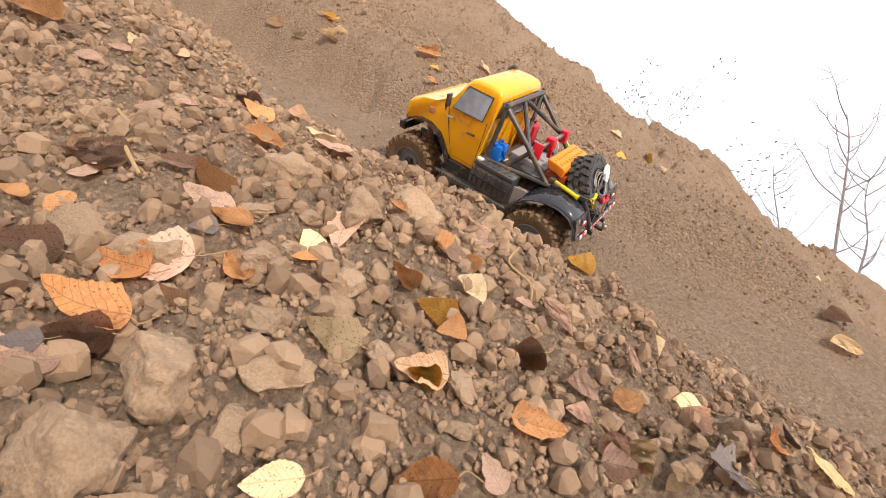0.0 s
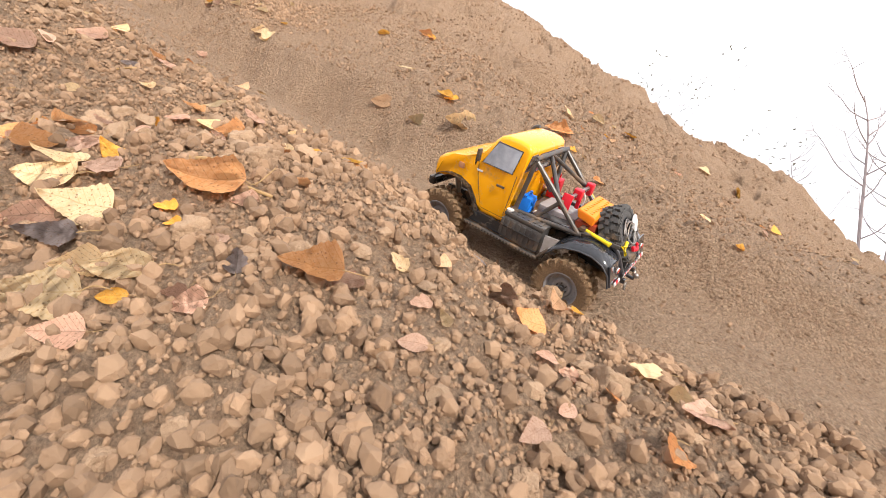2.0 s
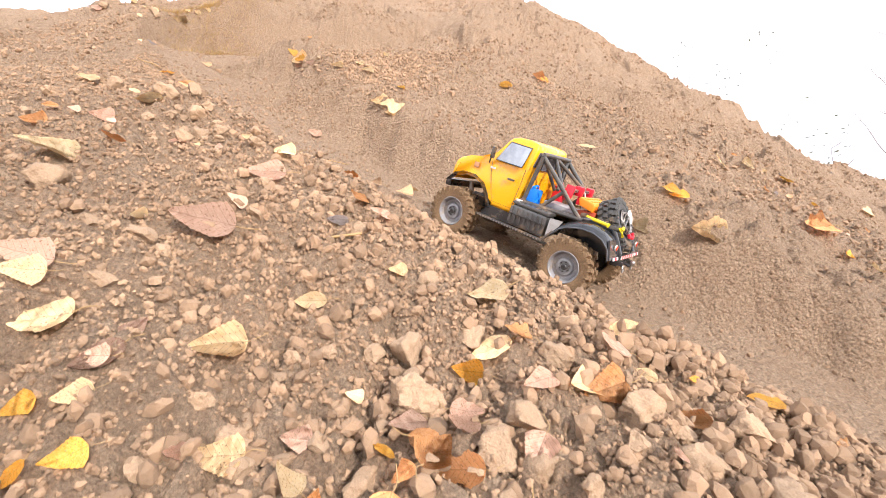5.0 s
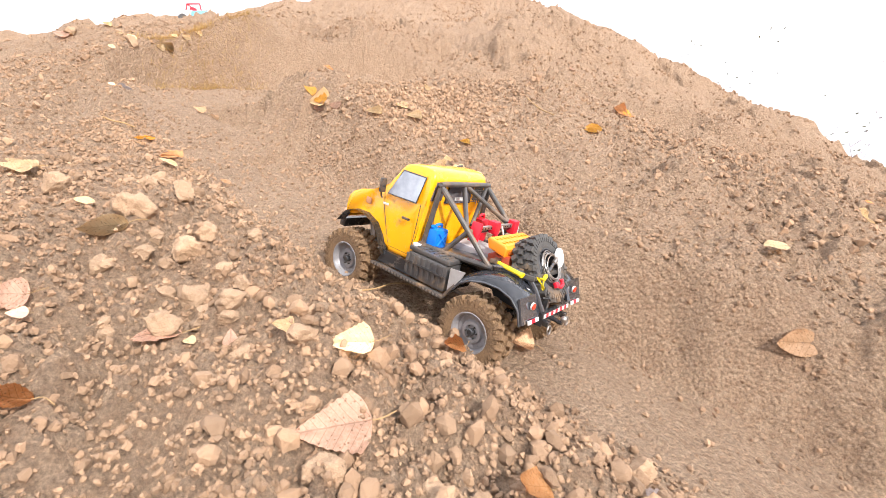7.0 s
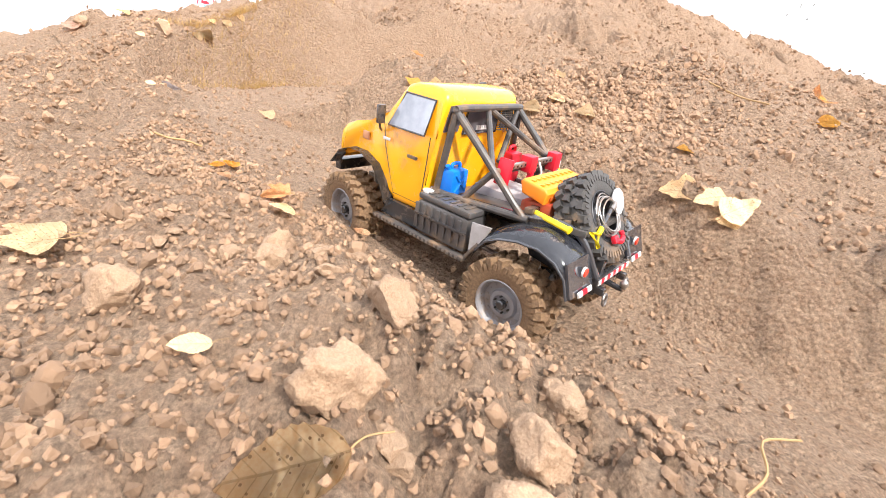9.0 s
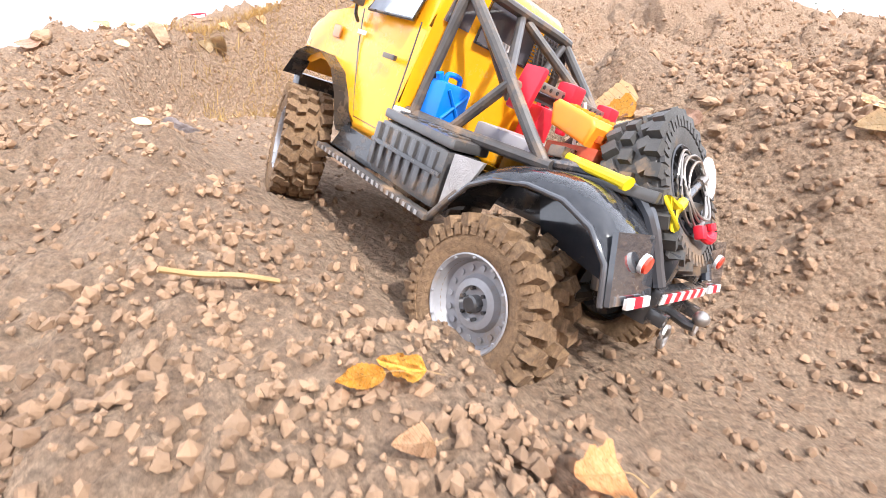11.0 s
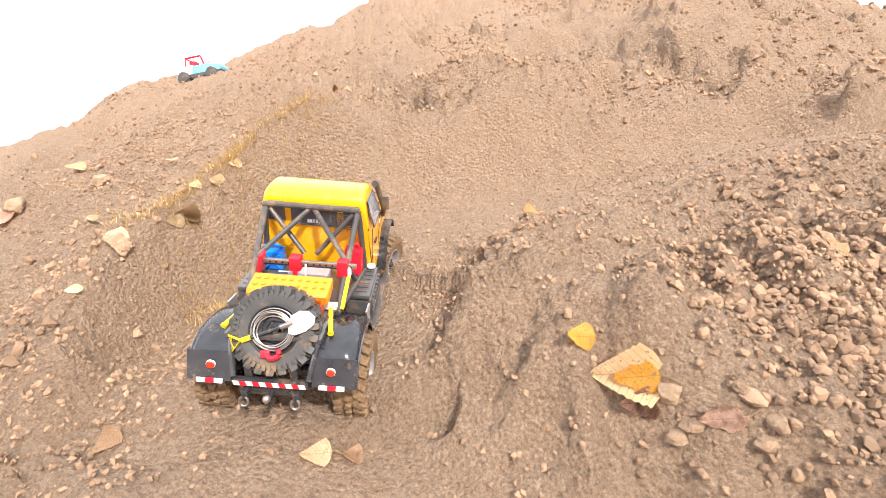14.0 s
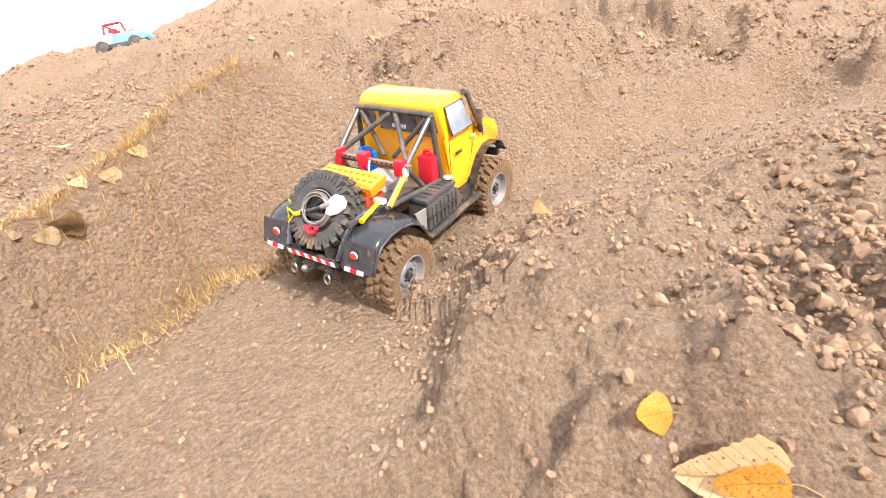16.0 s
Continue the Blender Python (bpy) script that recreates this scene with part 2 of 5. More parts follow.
# ---- ground ----
# edge over which the hill falls away from view
CREST = [(9.0, 0.5), (4.6, 2.2), (2.93, 2.96), (2.14, 3.09), (1.41, 3.53), (0.89, 3.9), (0.29, 4.41), (-0.2, 5.41), (-1.54, 5.66), (-2.86, 5.26), (-3.9, 5.9), (-4.77, 5.39), (-5.3, 4.8), (-6.2, 4.2), (-9.0, 2.5)]
# small rises and hollows between the swells
DIPS = [(-0.53, 0.71, 0.038), (-1.95, 2.37, 0.097), (-1.37, 3.60, 0.143), (-2.40, 2.93, 0.121), (-1.86, 3.42, 0.067), (-0.12, 0.56, 0.035), (-0.95, 0.75, 0.032), (-0.92, 3.84, 0.066), (-2.26, 1.99, 0.047), (0.35, 1.96, 0.066), (-0.05, 3.01, 0.066), (-2.56, 2.38, 0.055), (-0.94, 2.65, 0.049), (-2.65, 2.83, -0.067), (-1.15, 3.33, 0.052), (-1.61, 2.50, -0.028), (-0.36, 0.41, 0.061), (-1.41, 2.79, 0.028), (-2.83, 2.55, 0.041), (-2.77, 3.29, -0.038), (-1.82, 3.19, 0.048), (0.50, 1.41, -0.028), (-1.87, 1.66, 0.032), (1.34, 2.05, -0.055), (-0.74, 0.72, 0.042), (-1.58, 1.19, -0.023), (1.69, 2.23, 0.034), (0.06, 0.47, 0.029), (0.49, 1.08, -0.022), (-1.18, 2.39, 0.021)]
BENCH = [(-0.3, 2.95), (-0.74, 3.18), (-0.92, 3.3), (-1.11, 3.5), (-1.25, 3.86), (-1.65, 4.36)]
LOW = -2.2
rng = np.random.RandomState(11)
PERM, GRAD = rng.permutation(256), rng.rand(256) * 2 - 1


def value_noise(x, y):
    i, j = np.floor(x).astype(int), np.floor(y).astype(int)
    u, v = x - i, y - j
    u, v = u * u * (3 - 2 * u), v * v * (3 - 2 * v)
    g = lambda a, b: GRAD[(PERM[a & 255] + b) & 255]
    return (g(i, j) * (1 - u) + g(i + 1, j) * u) * (1 - v) + (g(i, j + 1) * (1 - u) + g(i + 1, j + 1) * u) * v


def nearest(line, x, y):
    """Distance to a line in plan, the side (1: its left), and the part and share of the nearest place on it."""
    best, side, seg, share = np.full(x.shape, 1e9), np.ones(x.shape), np.zeros(x.shape, int), np.zeros(x.shape)
    for k in range(len(line) - 1):
        (ax, ay), (bx, by) = line[k][:2], line[k + 1][:2]
        dx, dy = bx - ax, by - ay
        s = np.clip(((x - ax) * dx + (y - ay) * dy) / (dx * dx + dy * dy), 0, 1)
        d = np.hypot(x - ax - s * dx, y - ay - s * dy)
        m = d < best
        best, seg, share = np.where(m, d, best), np.where(m, k, seg), np.where(m, s, share)
        side = np.where(m, np.sign(dx * (y - ay) - dy * (x - ax)), side)
    return best, side, seg, share


def swell(x, y):
    z = SLOPE[0] + SLOPE[1] * x + SLOPE[2] * y + SLOPE[3] * x * x + SLOPE[4] * x * y + SLOPE[5] * y * y
    for (cx, cy), h in zip(SWELLS, SWELL_HEIGHTS):
        z = z + h * np.exp(-((x - cx) ** 2 + (y - cy) ** 2) / 0.4608)
    return z


def smooth(v, lo, hi):
    s = np.clip((v - lo) / (hi - lo), 0, 1)
    return s * s * (3 - 2 * s)


def ground_height(x, y, relief=True):
    x, y = np.asarray(x, float), np.asarray(y, float)
    xs, ys = np.clip(x, -9, 7), np.clip(y, -4, 9)
    d, side, seg, share = nearest(CREST, xs, ys)
    line = np.array(CREST)
    nx, ny = (line[seg, k] + share * (line[seg + 1, k] - line[seg, k]) for k in (0, 1))
    beyond = (side < 0)
    z = np.where(beyond, swell(nx, ny) + 0.03 * np.minimum(d, 0.1) - 0.55 * np.maximum(d - 0.05, 0), swell(xs, ys))
    z = z - 0.08 * np.exp(-((x + 3.4) ** 2 + (y - 2.8) ** 2) / 0.5) + 0.02 * np.exp(-((x + 4.6) ** 2 + (y - 5.2) ** 2) / 0.7) - 0.19 * np.exp(-((x + 4.02) ** 2 + (y - 5.44) ** 2) / 0.17)
    for cx, cy, h in DIPS:
        z = z + h * np.exp(-((x - cx) ** 2 + (y - cy) ** 2) / 0.0578)
    if relief:
        lump = value_noise(x * 2.3 + 7, y * 2.3) * 0.035 + value_noise(x * 5.1, y * 5.1 + 3) * 0.022
        z = z + lump * smooth(np.hypot(x + 1, y - 1.5), -1, 1.2)
    # the track
    t, tside, tseg, tshare = nearest(TRAIL, xs, ys)
    way = np.array(TRAIL)
    lerp = lambda k: way[tseg, k] + tshare * (way[tseg + 1, k] - way[tseg, k])
    floor_z = lerp(2) + lerp(3) * tside * np.minimum(t, 0.2)
    wobble = value_noise(x * 7, y * 7 + 9) * 0.02 + value_noise(x * 19, y * 19) * 0.008
    along = tseg + tshare
    near_side = np.where(tside > 0, 1 - smooth(along, 9.5, 12.5), 0.0)
    outer = np.where(tside < 0, smooth(along, 8.0, 10.0), 0.0)
    # the turn is worn out into a pocket
    pocket = 0.20 * np.exp(-((x + 2.45) ** 2 + (y - 2.66) ** 2) / 0.07)
    t = np.maximum(t - pocket, 0)
    bank = near_side * smooth(t + wobble, 0.145, 0.30) + (1 - near_side) * smooth(t + wobble, 0.130, 0.225 + 0.21 * outer)
    z = z - near_side * 0.028 * np.exp(-((t - 0.22) / 0.16) ** 2)
    if relief:
        ruts = -0.007 * np.exp(-((t - 0.09) / 0.028) ** 2)
        floor_z = floor_z + ruts + value_noise(x * 9, y * 9) * 0.006
    # a cut face above the last stretch of the track, and a bench worn higher up
    z = z + np.where(tside > 0, 0.10 * smooth(along, 11.6, 13.6) * smooth(t, 0.14, 0.22) * np.exp(-(np.maximum(t - 0.26, 0) / 0.3) ** 2), 0)
    bd, bside, _, _ = nearest(BENCH, xs, ys)
    z = z - np.where(bside < 0, 0.09 * np.exp(-(bd / 0.08) ** 2), 0.09 * np.exp(-(bd / 0.3) ** 2))
    tall = np.clip(np.abs(z - floor_z) / 0.15, 0, 1)
    z = floor_z * (1 - bank) + z * bank
    if relief:
        loose = 0.45 + 0.55 * smooth(value_noise(x * 1.9 + 31, y * 1.9 + 8), -0.35, 0.35)
        rough = (0.22 + 0.78 * bank) * loose
        lumps = lambda f, k: np.abs(value_noise(x * f + k, y * f + 2 * k)) - 0.3
        fine = lumps(8, 1) * 0.034 + lumps(17, 5) * 0.030 + lumps(33, 9) * 0.024 + lumps(61, 4) * 0.017
        z = z + fine * rough + value_noise(x * 15, y * 15) * 0.007 * bank
        # slumps on the cut bank
        face = bank * (1 - bank) * 4
        z = z - face * tall * (np.abs(value_noise(x * 13 + 3, y * 13)) * 0.05 + np.abs(value_noise(x * 31, y * 31)) * 0.025)
        # crumbling steps on the open slope above the track
        step = value_noise(x * 1.5 + 20, y * 3.2 + 4)
        z = z - 0.055 * (smooth(step, 0.0, 0.5) - 0.5) * bank * smooth(y - 0.2 * x, 2.6, 3.2)
        bend = 0.35 * value_noise(x * 6 + 3, y * 6) + 0.15 * value_noise(x * 15, y * 15 + 5)
        upper = bank * smooth(y - 0.3 * x, 1.2, 1.8) * np.where(tside < 0, 1.0, smooth(along, 10.0, 12.0)) * (1 - 0.75 * smooth(y, 4.2, 5.0)) * (0.35 + 0.65 * smooth(y + 0.15 * x, 2.4, 2.9))
        for fx, fy, edge, drop, k in ((3.1, 5.0, 0.10, 0.045, 40), (2.6, 4.2, -0.25, 0.035, 60), (5.3, 8.0, 0.05, 0.026, 80), (6.1, 9.0, -0.30, 0.022, 100), (11.0, 15.0, 0.0, 0.013, 120), (12.0, 16.0, 0.3, 0.012, 140)):
            step = value_noise(x * fx + k, y * fy + 14) + bend
            z = z - drop * (smooth(step, edge, edge + 0.05 * fx) - 0.5) * upper
        clump = np.maximum(value_noise(x * 24 + 7, y * 24), 0) * 0.016 + np.maximum(value_noise(x * 47, y * 47 + 7), 0) * 0.010
        z = z + clump * bank * (1 - smooth(y, 3.6, 4.6)) * smooth(value_noise(x * 3.7 + 9, y * 3.7), -0.4, 0.3)
    k = 0.25
    low = LOW + 0.05 * value_noise(x * 0.3, y * 0.3)
    return np.where(z > low + k, z, low + k * np.exp(np.minimum((z - low - k) / k, 0)))


def axis(parts, reach):
    a = [np.arange(lo, hi, step) for lo, hi, step in parts]
    end, grow = parts[-1][1] + parts[-1][2], 1.25 ** np.arange(1, 40)
    out = end + 0.12 * grow
    start = parts[0][0] - 0.12 * grow[::-1]
    return np.concatenate([start[start > -reach], *a, [end], out[out < reach]])


gx = axis(((-9, -4.4, 0.05), (-4.4, -2.75, 0.016), (-2.75, 0.75, 0.0074), (0.75, 2.6, 0.016), (2.6, 5.0, 0.06)), 420)
gy = axis(((-2.0, 0.0, 0.03), (0.0, 2.95, 0.0074), (2.95, 4.6, 0.015), (4.6, 6.4, 0.03), (6.4, 8.0, 0.1)), 420)
XX, YY = np.meshgrid(gx, gy)
ZZ = ground_height(XX, YY)
# loose grains, as coarse as the sheet is fine
gap = np.minimum(np.gradient(gx)[None, :], np.gradient(gy)[:, None])
way_d = nearest(TRAIL, XX, YY)[0]
ZZ += rng.normal(0, 1, ZZ.shape) * np.clip(0.30 * gap, 0, 0.008) * (0.5 + 0.5 * smooth(way_d, 0.12, 0.22)) * (0.6 + 0.4 * smooth(value_noise(XX * 3 + 3, YY * 3), -0.3, 0.3))
nxg, nyg = len(gx), len(gy)
ids = np.arange(nxg * nyg).reshape(nyg, nxg)
quads = np.stack([ids[:-1, :-1], ids[:-1, 1:], ids[1:, 1:], ids[1:, :-1]], -1).reshape(-1, 4)
me = bpy.data.meshes.new("ground")
me.vertices.add(nxg * nyg)
me.vertices.foreach_set("co", np.stack([XX, YY, ZZ], -1).astype(np.float32).ravel())
me.loops.add(len(quads) * 4)
me.loops.foreach_set("vertex_index", quads.ravel().astype(np.int32))
me.polygons.add(len(quads))
me.polygons.foreach_set("loop_start", np.arange(0, len(quads) * 4, 4, dtype=np.int32))
me.polygons.foreach_set("use_smooth", np.ones(len(quads), bool))
me.update(calc_edges=True)
me.materials.append(SOIL)
tagged(new("ground", me), "dry tan sandy hillside with a worn sunken track", "ground", kind="structure")


def ground_pose(x, y, turn=0.0, sink=0.0, size=1.0, lean=1.0):
    e = 0.015
    z, zx, zy = (float(ground_height(np.array([a]), np.array([b]))[0]) for a, b in ((x, y), (x + e, y), (x, y + e)))
    n = Vector((-(zx - z) / e, -(zy - z) / e, 1)).normalized()
    n = n.lerp(Vector((0, 0, 1)), 1 - lean).normalized()
    q = n.to_track_quat("Z", "Y").to_matrix().to_4x4()
    return Matrix.Translation((x, y, z - sink)) @ q @ Matrix.Rotation(turn, 4, "Z") @ Matrix.Diagonal((size, size, size, 1))


# ---- building helpers ----
def part(name, bm, material, parent=None, label="", smooth_angle=35):
    data = bpy.data.meshes.new(name)
    bmesh.ops.recalc_face_normals(bm, faces=bm.faces)
    bm.to_mesh(data)
    bm.free()
    data.materials.append(material)
    if smooth_angle:
        data.shade_smooth()
        data.set_sharp_from_angle(angle=radians(smooth_angle))
    ob = new(name, data)
    ob.parent = parent
    return tagged(ob, label)


def block(x0, x1, y0, y1, z0, z1, bevel=0.0015, bm=None, turn=None):
    bm = bm or bmesh.new()
    v = bmesh.ops.create_cube(bm, size=1)["verts"]
    m = Matrix.Translation(((x0 + x1) / 2, (y0 + y1) / 2, (z0 + z1) / 2)) @ (turn or Matrix()) @ Matrix.Diagonal((abs(x1 - x0), abs(y1 - y0), abs(z1 - z0), 1))
    bmesh.ops.transform(bm, matrix=m, verts=v)
    if bevel:
        edges = {e for w in v for e in w.link_edges}
        bmesh.ops.bevel(bm, geom=list(edges), offset=bevel, segments=2, affect="EDGES", profile=0.6)
    return bm


def tube(points, r, bm=None, sides=10, closed=False):
    bm = bm or bmesh.new()
    pts = [Vector(p) for p in points]
    rings = []
    for i, p in enumerate(pts):
        a, b = pts[i - 1 if i or closed else 0], pts[(i + 1) % len(pts) if i + 1 < len(pts) or closed else i]
        d = (b - a).normalized()
        q = d.to_track_quat("Z", "Y")
        rings.append([bm.verts.new(p + q @ Vector((math.cos(s) * r, math.sin(s) * r, 0))) for s in np.linspace(0, 2 * math.pi, sides, endpoint=False)])
    for i in range(len(rings) - (0 if closed else 1)):
        a, b = rings[i], rings[(i + 1) % len(rings)]
        for k in range(sides):
            bm.faces.new((a[k], a[(k + 1) % sides], b[(k + 1) % sides], b[k]))
    if not closed:
        bm.faces.new(rings[0][::-1])
        bm.faces.new(rings[-1])
    return bm


def lathe(profile, steps=48, bm=None):
    """Turns (radius, y) round the y axis."""
    bm = bm or bmesh.new()
    rings = [[bm.verts.new((r * math.cos(a), y, r * math.sin(a))) for a in np.linspace(0, 2 * math.pi, steps, endpoint=False)] for r, y in profile]
    for a, b in zip(rings, rings[1:]):
        for k in range(steps):
            bm.faces.new((a[k], a[(k + 1) % steps], b[(k + 1) % steps], b[k]))
    return bm


def prism(profile, y0, y1, taper=None, bevel=0.0):
    """A side outline (x, z) drawn out across y; taper(x, z) gives the share of y kept."""
    bm = bmesh.new()
    taper = taper or (lambda x, z: 1.0)
    sides = [[bm.verts.new((x, y * taper(x, z), z)) for x, z in profile] for y in (y0, y1)]
    n = len(profile)
    caps = [bm.faces.new(sides[0]), bm.faces.new(sides[1][::-1])]
    for k in range(n):
        bm.faces.new((sides[0][k], sides[1][k], sides[1][(k + 1) % n], sides[0][(k + 1) % n]))
    if bevel:
        edges = list({e for f in caps for e in f.edges})
        bmesh.ops.bevel(bm, geom=edges, offset=bevel, segments=3, affect="EDGES", profile=0.5)
    return bm


def sheet(profile, y0, y1, thick):
    """A bent plate: an open side outline (x, z), drawn out across y, with thickness."""
    bm = bmesh.new()
    rows = [[bm.verts.new((x, y, z)) for x, z in profile] for y in (y0, y1)]
    for k in range(len(profile) - 1):
        bm.faces.new((rows[0][k], rows[0][k + 1], rows[1][k + 1], rows[1][k]))
    bmesh.ops.solidify(bm, geom=list(bm.faces), thickness=thick)
    return bm


def quad(corners, thick, bm=None):
    """A thin pane through its corners."""
    bm = bm or bmesh.new()
    c = [Vector(p) for p in corners]
    n = (c[1] - c[0]).cross(c[2] - c[0]).normalized() * thick / 2
    a, b = [bm.verts.new(p + n) for p in c], [bm.verts.new(p - n) for p in c]
    bm.faces.new(a)
    bm.faces.new(b[::-1])
    for k in range(len(c)):
        bm.faces.new((a[k], b[k], b[(k + 1) % len(c)], a[(k + 1) % len(c)]))
    return bm


def bezier(points, steps=8):
    """A smooth line through the points."""
    p = [Vector(q) for q in points]
    p = [2 * p[0] - p[1], *p, 2 * p[-1] - p[-2]]
    out = []
    for i in range(1, len(p) - 2):
        for t in np.linspace(0, 1, steps, endpoint=False):
            a, b, c, d = p[i - 1:i + 3]
            out.append(0.5 * (2 * b + (c - a) * t + (2 * a - 5 * b + 4 * c - d) * t * t + (3 * b - a - 3 * c + d) * t ** 3))
    return out + [p[-2]]


def mirror_x(bm):
    for v in bm.verts:
        v.co.x = -v.co.x


# ---- the toy truck ----
TYRE_R, TYRE_W = 0.0595, 0.046


def tyre_mesh(material, muddy):
    R, W = TYRE_R, TYRE_W
    bm = lathe([(0.030, W * 0.30), (0.033, W * 0.42), (0.043, W * 0.5), (0.051, W * 0.47), (0.0545, W * 0.38), (0.0552, 0),
                (0.0545, -W * 0.38), (0.051, -W * 0.47), (0.043, -W * 0.5), (0.033, -W * 0.42), (0.030, -W * 0.30)], 56)
    for k in range(22):
        for row, (y, w, off, length) in enumerate(((-0.0158, 0.0125, 0.0, 0.0105), (-0.0022, 0.010, 0.4, 0.0095), (0.0105, 0.010, 0.75, 0.0095), (0.0175, 0.0115, 0.5, 0.0105))):
            a = (k + off) / 22 * 2 * math.pi
            m = Matrix.Rotation(-a, 4, "Y") @ Matrix.Translation((R - 0.0035, y, 0)) @ Matrix.Rotation(radians(18 * (-1) ** row), 4, "X")
            v = bmesh.ops.create_cube(bm, size=1)["verts"]
            for q in v:
                s = 0.86 if q.co.x > 0 else 1.0
                q.co = m @ Vector((q.co.x * 0.009, q.co.y * w * s, q.co.z * length * s))
    for k in range(44):
        a = k / 44 * 2 * math.pi
        for s in (-1, 1):
            v = bmesh.ops.create_cube(bm, size=1)["verts"]
            m = Matrix.Rotation(-a, 4, "Y") @ Matrix.Translation((0.0505, s * W * 0.475, 0))
            for q in v:
                q.co = m @ Vector((q.co.x * 0.008, q.co.y * 0.0035, q.co.z * 0.0045))
    return bm


def rim_mesh():
    bm = lathe([(0.0305, 0.015), (0.0335, 0.0195), (0.0345, 0.0205), (0.0335, 0.0212), (0.0315, 0.0195), (0.0300, 0.0135), (0.0285, 0.0095), (0.0200, 0.0085),
                (0.0175, 0.0125), (0.0125, 0.0135), (0.0115, 0.0105), (0.0065, 0.0100), (0.0001, 0.0100)], 40)
    for k in range(16):
        a = k / 16 * 2 * math.pi
        p = Vector((math.cos(a) * 0.0245, 0.0095, math.sin(a) * 0.0245))
        tube([p, p + Vector((0, 0.0012, 0))], 0.0022, bm, 8)
    for k in range(12):
        a = (k + 0.5) / 12 * 2 * math.pi
        p = Vector((math.cos(a) * 0.0323, 0.0195, math.sin(a) * 0.0323))
        tube([p, p + Vector((0, 0.0022, 0))], 0.0010, bm, 6)
    return bm


def hub_mesh():
    bm = lathe([(0.0062, 0.0095), (0.0062, 0.0165), (0.0048, 0.0178), (0.0001, 0.0178)], 18)
    for k in range(6):
        a = k / 6 * 2 * math.pi
        p = Vector((math.cos(a) * 0.0105, 0.011, math.sin(a) * 0.0105))
        tube([p, p + Vector((0, 0.0036, 0))], 0.0014, bm, 6)
    return bm


def arched(line, s):
    """A mudguard: its side outline (x, z) drawn out across y, rounded over at the outer edge."""
    bm = bmesh.new()
    across = [(0.058, 0.0), (0.082, 0.0012), (0.098, 0.0002), (0.108, -0.003), (0.1140, -0.0075), (0.1165, -0.014)]
    rows = [[bm.verts.new((x, s * y, z + d)) for x, z in line] for y, d in across]
    for a, b in zip(rows, rows[1:]):
        for k in range(len(line) - 1):
            bm.faces.new((a[k], a[k + 1], b[k + 1], b[k]))
    bmesh.ops.solidify(bm, geom=list(bm.faces), thickness=0.003)
    return bm


truck = tagged(new("toy_truck"), "orange remote-controlled crawler truck with black roll cage, climbing the dirt track", "toy truck")
WHEELS = {}


def wheel_of(key, m, parent, tread, label):
    w = new("wheel")
    w.parent = parent
    w.matrix_basis = m
    tagged(w, label)
    part("tyre", tyre_mesh(tread, True), tread, w, "knobbly rubber tyre caked with mud" if tread is MUDDY else "")
    part("rim", rim_mesh(), RIM, w, "grey pressed-steel style rim")
    part("hub", hub_mesh(), BLACK, w)
    # the inner side is closed by a dark drum
    part("brake_drum", lathe([(0.0001, -0.012), (0.024, -0.012), (0.026, 0.004), (0.0001, 0.004)], 24), BLACK, w)
    WHEELS[key] = w
    return w


for key, x, z in (("f", 0.156, 0.0), ("r", -0.156, -0.013)):
    for s, side in ((1, "l"), (-1, "r")):
        wheel_of(key + side, pose(x, s * 0.095, z, 0, 0, 0 if s > 0 else 180), truck, MUDDY, "muddy off-road wheel")


def cab_taper(x, z):
    return 1.0 if z < 0.150 else 1.0 - (z - 0.150) / 0.062 * 0.16


ARCH = [(0.070, 0.044), (0.084, 0.070), (0.102, 0.090), (0.130, 0.101), (0.158, 0.101), (0.180, 0.092), (0.194, 0.076)]
CAB = [(0.010, 0.046), *ARCH, (0.2005, 0.082), (0.2005, 0.106), (0.196, 0.120), (0.184, 0.131), (0.160, 0.140), (0.128, 0.147), (0.102, 0.152),
       (0.093, 0.166), (0.078, 0.198), (0.070, 0.207), (0.056, 0.2115), (0.026, 0.2125), (0.008, 0.2095), (0.000, 0.2035), (-0.002, 0.194),
       (0.003, 0.150), (0.008, 0.085), (0.009, 0.060)]
part("cab", prism(CAB, -0.1035, 0.1035, cab_taper, 0.0075), ORANGE, truck, "glossy orange cab and bonnet, lightly dusted", 50)


def on_side(x, z, s, out=0.0):
    return (x, s * (0.1035 * cab_taper(x, z) + out), z)


